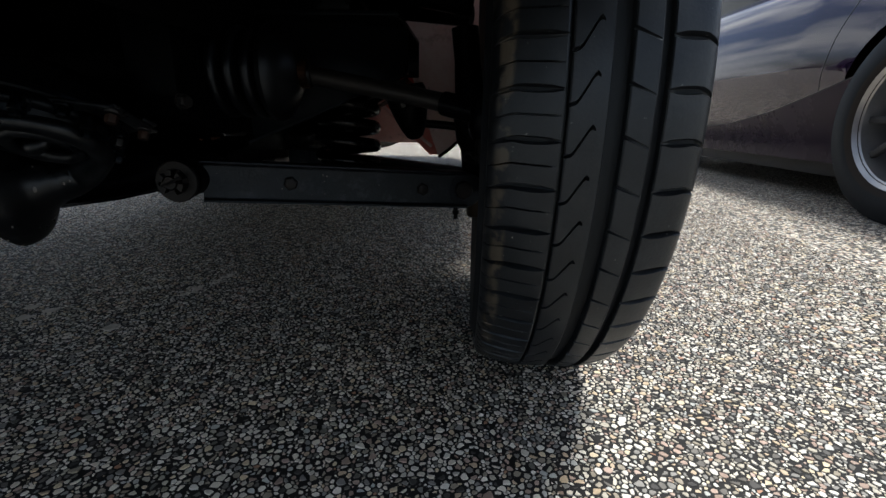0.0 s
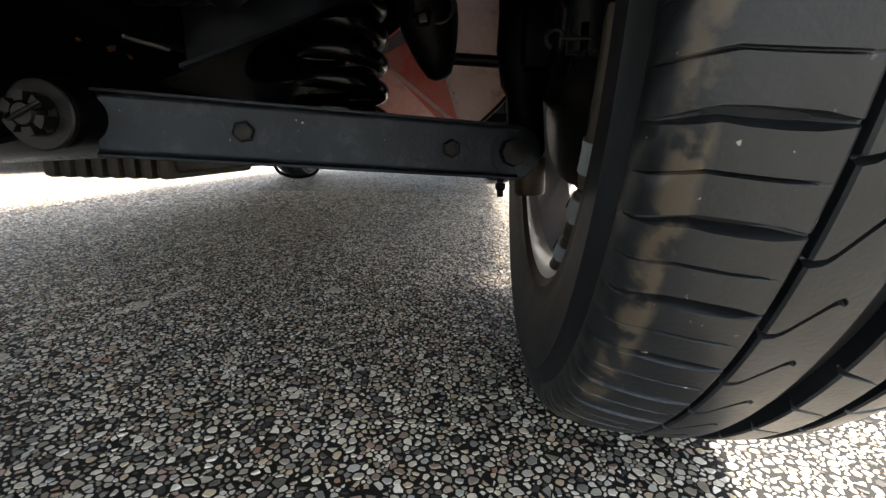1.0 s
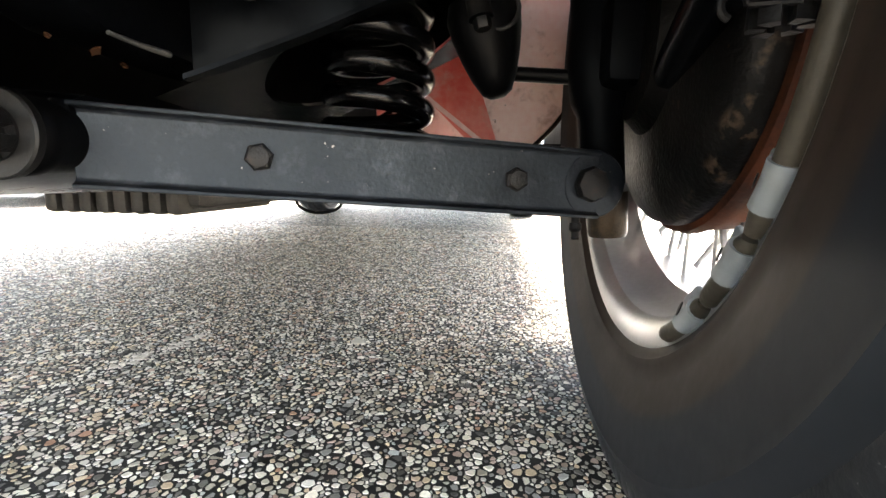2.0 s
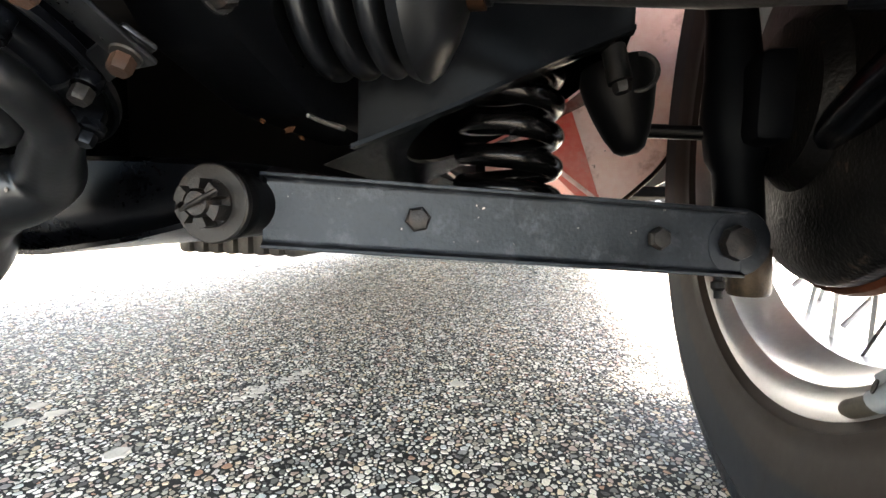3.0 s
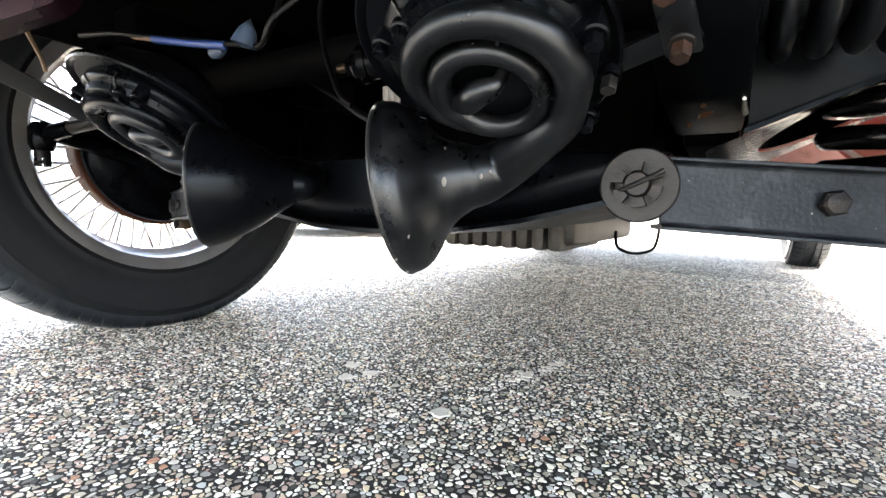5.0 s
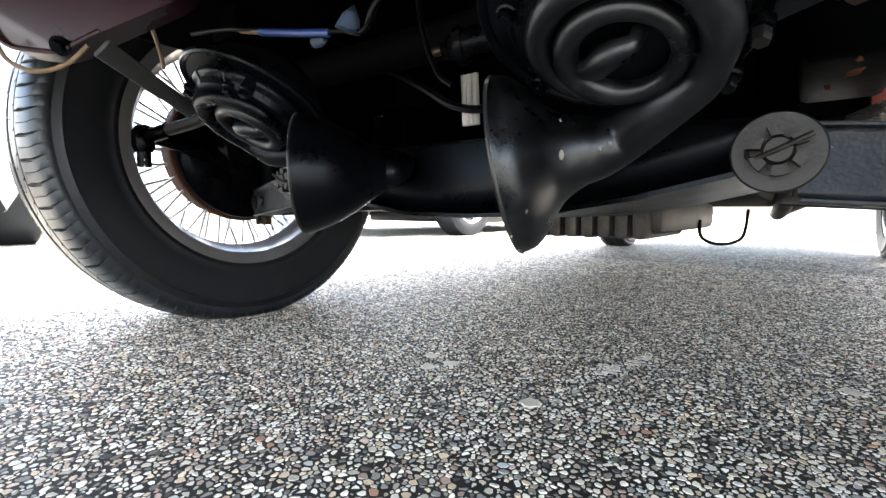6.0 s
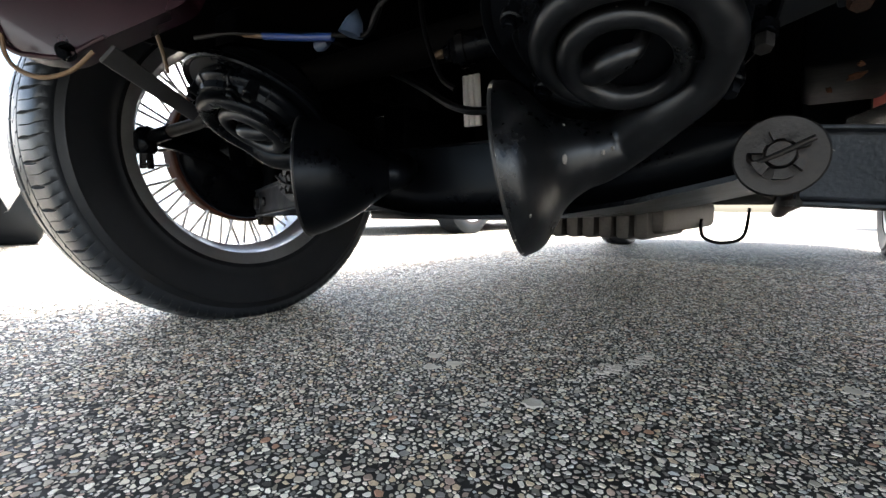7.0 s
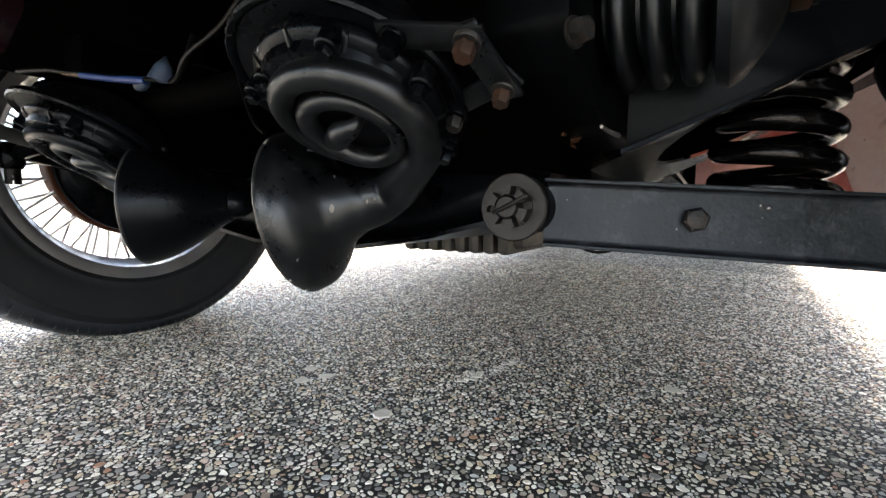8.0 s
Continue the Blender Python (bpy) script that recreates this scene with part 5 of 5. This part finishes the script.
bm = bmesh.new()
tube(bm, [apron_at @ Vector((x, z, 0.0012)) for x, z in rounded([(-0.0075, 0.40), (-0.0055, 0.315), (0.0045, 0.2897), (0.034, 0.2878), (0.0512, 0.2992), (0.106, 0.3285)], 0.008)[7:-7]], 0.0016, 8)
part("folded_lip", bm, MAROON, apron, "folded panel edge")
bm = bmesh.new()
hex_head(bm, apron_at @ Vector((0.036, 0.2925, 0.001)), (0.6, -0.6, -0.5), 0.0042, 0.006, 0.2, 0.006)
part("bolt", bm, BLACK_PAINT, apron, "black bolt under the lip")


# ---- other parked cars ----
bm = bmesh.new()
box(bm, (-0.011, 0.04, 0.05), (0.011, 0.195, 0.068), 0.004)
car_spoke = mesh_of("spoke", bm, TRIM)


def parked_car(at, turn, paint, label, wheel_label):
    thing = tagged(new("parked_car"), label, "car", "parked cars nearby")
    thing.matrix_basis = pose(at[0], at[1], 0, 0, 0, turn)
    st = [(-0.85, 0.6, 0.3, 0.62, 0.4), (-0.78, 0.78, 0.24, 0.7, 0.35), (-0.5, 0.86, 0.18, 0.8, 0.3), (0.0, 0.89, 0.15, 0.88, 0.28), (0.6, 0.9, 0.15, 0.95, 0.26), (1.6, 0.9, 0.15, 0.97, 0.26), (2.6, 0.89, 0.16, 0.98, 0.28), (3.2, 0.84, 0.22, 0.95, 0.3), (3.4, 0.7, 0.3, 0.85, 0.35)]
    part("body", shell(st, [(0, 0.32, 0.37), (2.62, 0.32, 0.37)], 72, 0.04, tuck=0.3), paint, thing)
    cab = [(0.7, 0.6, 0.9, 0.93, 0.4), (1.3, 0.68, 0.9, 1.36, 0.35), (2.2, 0.68, 0.9, 1.4, 0.35), (2.95, 0.62, 0.9, 1.0, 0.4)]
    part("cabin", shell(cab, [], 32, 0.08), GLASS, thing, "dark glazed cabin")
    cols = list(zip(*st))

    def flank(y, z):
        w, zb, zt, p = (float(np.interp(y, cols[0], cols[k])) for k in (1, 2, 3, 4))
        s = min(1, max(0, (z - zb) / (zt - zb))) ** 1.25
        return w * math.sqrt(1 - s * s) ** p * (1 - 0.05 * (1 - min(1, s * 3))) * (1 - 0.3 * max(0, 0.6 - s ** 0.8) ** 1.5)

    for s in (-1, 1):
        for line in ([(0.385, 0.86), (0.405, 0.7), (0.435, 0.56), (0.475, 0.42)], [(1.75, 0.9), (1.78, 0.6), (1.72, 0.3)]):
            bm = bmesh.new()
            pts = [(a[0] + (b[0] - a[0]) * k / 6, a[1] + (b[1] - a[1]) * k / 6) for a, b in zip(line, line[1:]) for k in range(7)]
            tube(bm, [(s * (flank(y, z) - 0.0015), y, z) for y, z in pts], 0.003, 6)
            part("door_seam", bm, TRIM, thing)
        bm = bmesh.new()
        rows = []
        for k in range(41):
            y = 0.3 + 1.94 * k / 40
            top = float(np.interp(y, (0.3, 0.508, 0.783, 1.146, 1.6, 2.24), (0.455, 0.405, 0.345, 0.291, 0.262, 0.28)))
            ring = [(flank(y, top) - 0.004, top + 0.004), (flank(y, top) + 0.006, top + 0.001)] + [(flank(y, top + (0.2 - top) * f) + 0.008, top + (0.2 - top) * f) for f in (0.15, 0.35, 0.6, 0.85, 1)] + [(flank(y, 0.2) + 0.004, 0.152), (flank(y, 0.2) - 0.03, 0.148)]
            rows.append([bm.verts.new((s * x, y, z)) for x, z in ring])
        for a, b in zip(rows, rows[1:]):
            for k in range(len(a) - 1):
                bm.faces.new((a[k], a[k + 1], b[k + 1], b[k]))
        bmesh.ops.recalc_face_normals(bm, faces=bm.faces)
        part("sill_skirt", bm, SKIRT if paint is PURPLE else paint, thing, "scuffed skirt below a sweeping crease")
        bm = bmesh.new()
        line = [(0.3 + 0.05 * k, float(np.interp(0.3 + 0.05 * k, (0.3, 0.508, 0.783, 1.146, 1.6, 2.24), (0.455, 0.405, 0.345, 0.291, 0.262, 0.28)))) for k in range(39)]
        tube(bm, [(s * (flank(y, z) + 0.0035), y, z + 0.004) for y, z in line], 0.0032, 6)
        part("sill_seam", bm, TRIM, thing)
    bm = bmesh.new()
    # first box hangs low and dark in place of the shadow under the sill
    box(bm, (-0.72, 0.36, 0.095), (0.72, 2.28, 0.19), 0.01)
    box(bm, (-0.62, -0.6, 0.191), (0.62, 3.1, 0.7), 0.02)
    part("underbody", bm, TRIM, thing, "black underbody, hung low to fill the shadowed gap")
    for s in (-1, 1):
        for y in (0, 2.62):
            t = Matrix.Rotation(radians(90 * s), 4, "Y")
            bm = bmesh.new()
            lathe(bm, [(0.2, -0.09), (0.24, -0.105), (0.3, -0.1), (0.318, -0.085), (0.32, 0), (0.318, 0.085), (0.3, 0.1), (0.24, 0.105), (0.215, 0.095), (0.2, 0.09)], t, 56, closed=True)
            tyre = part("wheel", bm, WALL_RUBBER, thing, wheel_label, pose(s * 0.79, y, 0.315))
            bm = bmesh.new()
            lathe(bm, [(0.2, -0.08), (0.2, 0.03), (0.205, 0.08), (0.218, 0.095), (0.214, 0.1), (0.195, 0.085), (0.188, 0.03), (0.188, -0.08)], t, 56, closed=True)
            lathe(bm, [(0.0, 0.04), (0.05, 0.04), (0.06, 0.06), (0.05, 0.07), (0, 0.075)], t, 24)
            part("rim", bm, SILVER, tyre, "silver alloy rim")
            for k in range(10):
                ob = new("spoke", car_spoke)
                ob.parent, ob.matrix_basis = tyre, t @ Matrix.Rotation(math.pi * k / 5, 4, "Z")
    return thing


purple = parked_car((2.72, 0.86), 0, PURPLE, "glossy dark purple car parked alongside on the asphalt", "black tyre on a silver alloy wheel")
parked_car((-3.1, -0.72), 90, WHITE_PAINT, "white car parked alongside on the asphalt", "black tyre on a silver alloy wheel")
parked_car((-2.78, 2.7), 0, GREY_PAINT, "grey car parked beyond on the asphalt", "black tyre on a silver alloy wheel")

parked_car((4.3, 6.7), 90, WHITE_PAINT, "white car parked across the far end of the asphalt", "black tyre on a silver alloy wheel")

# ---- aggregate stones set in the asphalt ----
rng = np.random.default_rng(7)


def stone_verts(r, sides):
    """One flat, angular chip: foot ring and shoulder ring."""
    a = np.sort(rng.uniform(0, 2 * np.pi / sides * 0.75, sides) + np.arange(sides) * 2 * np.pi / sides)
    k = r * rng.uniform(0.78, 1.24, sides)
    e, turn = rng.uniform(0.7, 1.0), rng.uniform(0, np.pi)
    x, y = k * np.cos(a), k * np.sin(a) * e
    x, y = x * np.cos(turn) - y * np.sin(turn), x * np.sin(turn) + y * np.cos(turn)
    h = r * rng.uniform(0.12, 0.3)
    tx, ty = rng.normal(0, 0.07, 2)
    foot = np.stack([x, y, np.full(sides, -0.001)], 1)
    top = np.stack([x * 0.84, y * 0.84, h + tx * x + ty * y], 1)
    return np.concatenate([foot, top])


def stone_faces(sides, base):
    f = [(base + i, base + (i + 1) % sides, base + sides + (i + 1) % sides, base + sides + i) for i in range(sides)]
    return f + [tuple(base + sides + i for i in range(sides))]


def stone_tile(size, pitch):
    """A square tile that repeats: stones of mixed size, each filling its cell up to an uneven joint. Returns foot and shoulder corners, stone by stone."""
    side = int(size / pitch)
    seeds, grid = [], {}
    step = size / side
    for k in range(side * side * 14):
        big = k < side * side * 2
        r = pitch * float(rng.uniform(0.5, 0.68) if big else rng.uniform(0.2, 0.45))
        x, y = rng.uniform(0, size, 2)
        gx, gy = int(x / step), int(y / step)
        clear = True
        for ox in (-2, -1, 0, 1, 2):
            for oy in (-2, -1, 0, 1, 2):
                for sx, sy, sr in grid.get(((gx + ox) % side, (gy + oy) % side), ()):
                    dx, dy = abs(x - sx), abs(y - sy)
                    dx, dy = min(dx, size - dx), min(dy, size - dy)
                    if dx * dx + dy * dy < ((r + sr) * 0.92) ** 2:
                        clear = False
        if clear:
            grid.setdefault((gx, gy), []).append((x, y, r))
            seeds.append((x, y, r))
    wrapped, own = [], []
    for ox in (0, -1, 1):
        for oy in (0, -1, 1):
            for k, (x, y, r) in enumerate(seeds):
                p = (x + ox * size, y + oy * size)
                if -4 * pitch < p[0] < size + 4 * pitch and -4 * pitch < p[1] < size + 4 * pitch:
                    wrapped.append((Vector(p), r))
                    own.append(ox == 0 and oy == 0)
    cells = geometry.delaunay_2d_cdt([p for p, r in wrapped], [], [], 0, 1e-7)
    back = {}
    for k, group in enumerate(cells[3]):
        for g in group:
            back[k] = g
    corners = {}
    for tri in cells[2]:
        ids = [back[k] for k in tri]
        weight = [1 / wrapped[k][1] for k in ids]
        at = sum((wrapped[k][0] * w for k, w in zip(ids, weight)), Vector((0, 0))) / sum(weight)
        for k in ids:
            corners.setdefault(k, []).append(at)
    stones = []
    for k, pts in corners.items():
        if not own[k]:
            continue
        c = sum(pts, Vector((0, 0))) / len(pts)
        pts.sort(key=lambda p: math.atan2(p.y - c.y, p.x - c.x))
        shrink = min(0.95, max(0.45, rng.normal(0.805, 0.1)))
        h = pitch * float(rng.uniform(0.04, 0.15))
        tx, ty = rng.normal(0, 0.12, 2)
        foot, top = [], []
        for p in pts:
            d = (p - c) * shrink * float(rng.uniform(0.84, 1.1))
            foot.append((c.x + d.x, c.y + d.y, -0.001))
            e = d * 0.86
            top.append((c.x + e.x, c.y + e.y, h + tx * e.x + ty * e.y))
        stones.append(np.array(foot + top))
    return stones


bm = bmesh.new()
box(bm, (-0.95, -0.45, -0.004), (1.4, 1.5, 0.0003))
tagged(part("binder", bm, BINDER, ground, smooth=False), "dark bitumen binder between the stones")
TILE = 0.35
tile = stone_tile(TILE, 0.006)
verts, faces, near, base = [], [], [], 0


def lay(x0, x1, y0, y1, scale):
    """Repeats the tile over a stretch of ground."""
    global base
    size = TILE * scale
    for iy in range(math.ceil((y1 - y0) / size - 1e-6)):
        for ix in range(math.ceil((x1 - x0) / size - 1e-6)):
            for v in tile:
                w = v * (scale, scale, scale) + (x0 + ix * size, y0 + iy * size, 0)
                x, y = w[:, 0].mean(), w[:, 1].mean()
                if x > x1 or y > y1:
                    continue
                if 0.32 < x < 0.42 and -0.16 < y < -0.06 and len(near) < 300:
                    near.append(w)
                    continue
                sides = len(w) // 2
                verts.append(w)
                faces.extend(stone_faces(sides, base))
                base += len(w)


lay(-0.7, 1.05, -0.45, 0.95, 1.0)
lay(-0.95, 1.4, 0.95, 1.5, 1.5)
lay(-0.95, -0.7, -0.45, 0.95, 1.2)
lay(1.05, 1.4, -0.45, 0.95, 1.2)
for k in range(16000):
    v = stone_verts(float(rng.uniform(0.0007, 0.0015)), 5) + (rng.uniform(-0.95, 1.15), -0.45 + 1.6 * rng.uniform() ** 1.3, rng.uniform(0.0, 0.0002))
    verts.append(v)
    faces += stone_faces(5, base)
    base += 10
me = bpy.data.meshes.new("aggregate")
me.from_pydata(np.concatenate(verts).tolist(), [], faces)
me.materials.append(STONE)
aggregate = new("aggregate", me)
aggregate.parent = ground
tagged(aggregate, "pale angular aggregate stones", kind="stuff")
for v in near:
    me = bpy.data.meshes.new("stone")
    at = v[:, :2].mean(0)
    me.from_pydata((v - (at[0], at[1], 0)).tolist(), [], stone_faces(len(v) // 2, 0))
    me.materials.append(STONE)
    ob = new("stone", me)
    ob.parent, ob.location = ground, (at[0], at[1], 0.0)

# pale cement smears along the trace
verts, faces, base = [], [], 0
for k in range(38):
    f = rng.beta(2.2, 1.4) * 2 - 1
    x = TRACE[0] + 0.095 * f * math.cos(TRACE[2]) + rng.normal(0, 0.004)
    y = TRACE[1] + 0.095 * f * math.sin(TRACE[2]) + rng.normal(0, 0.003)
    verts.append(stone_verts(float(rng.uniform(0.0025, 0.0052)), 7) * (1, 1, 0.6) + (x, y, 0.0016))
    faces += stone_faces(7, base)
    base += 14
for x, y in ((-0.093, 0.003), (-0.131, 0.012), (0.043, -0.049), (0.039, -0.043), (-0.108, -0.026), (0.3, 0.2)):
    verts.append(stone_verts(0.011, 7) * (1, 1, 0.3) + (x, y, 0.001))
    faces += stone_faces(7, base)
    base += 14
me = bpy.data.meshes.new("cement_smear")
me.from_pydata(np.concatenate(verts).tolist(), [], faces)
me.materials.append(material("pale_cement", (0.52, 0.48, 0.41), (0.74, 0.69, 0.6), 120, 0.7, bump=0.5))
smear = new("cement_smear", me)
smear.parent = ground
tagged(smear, "pale cement smears on the stones", kind="stuff")
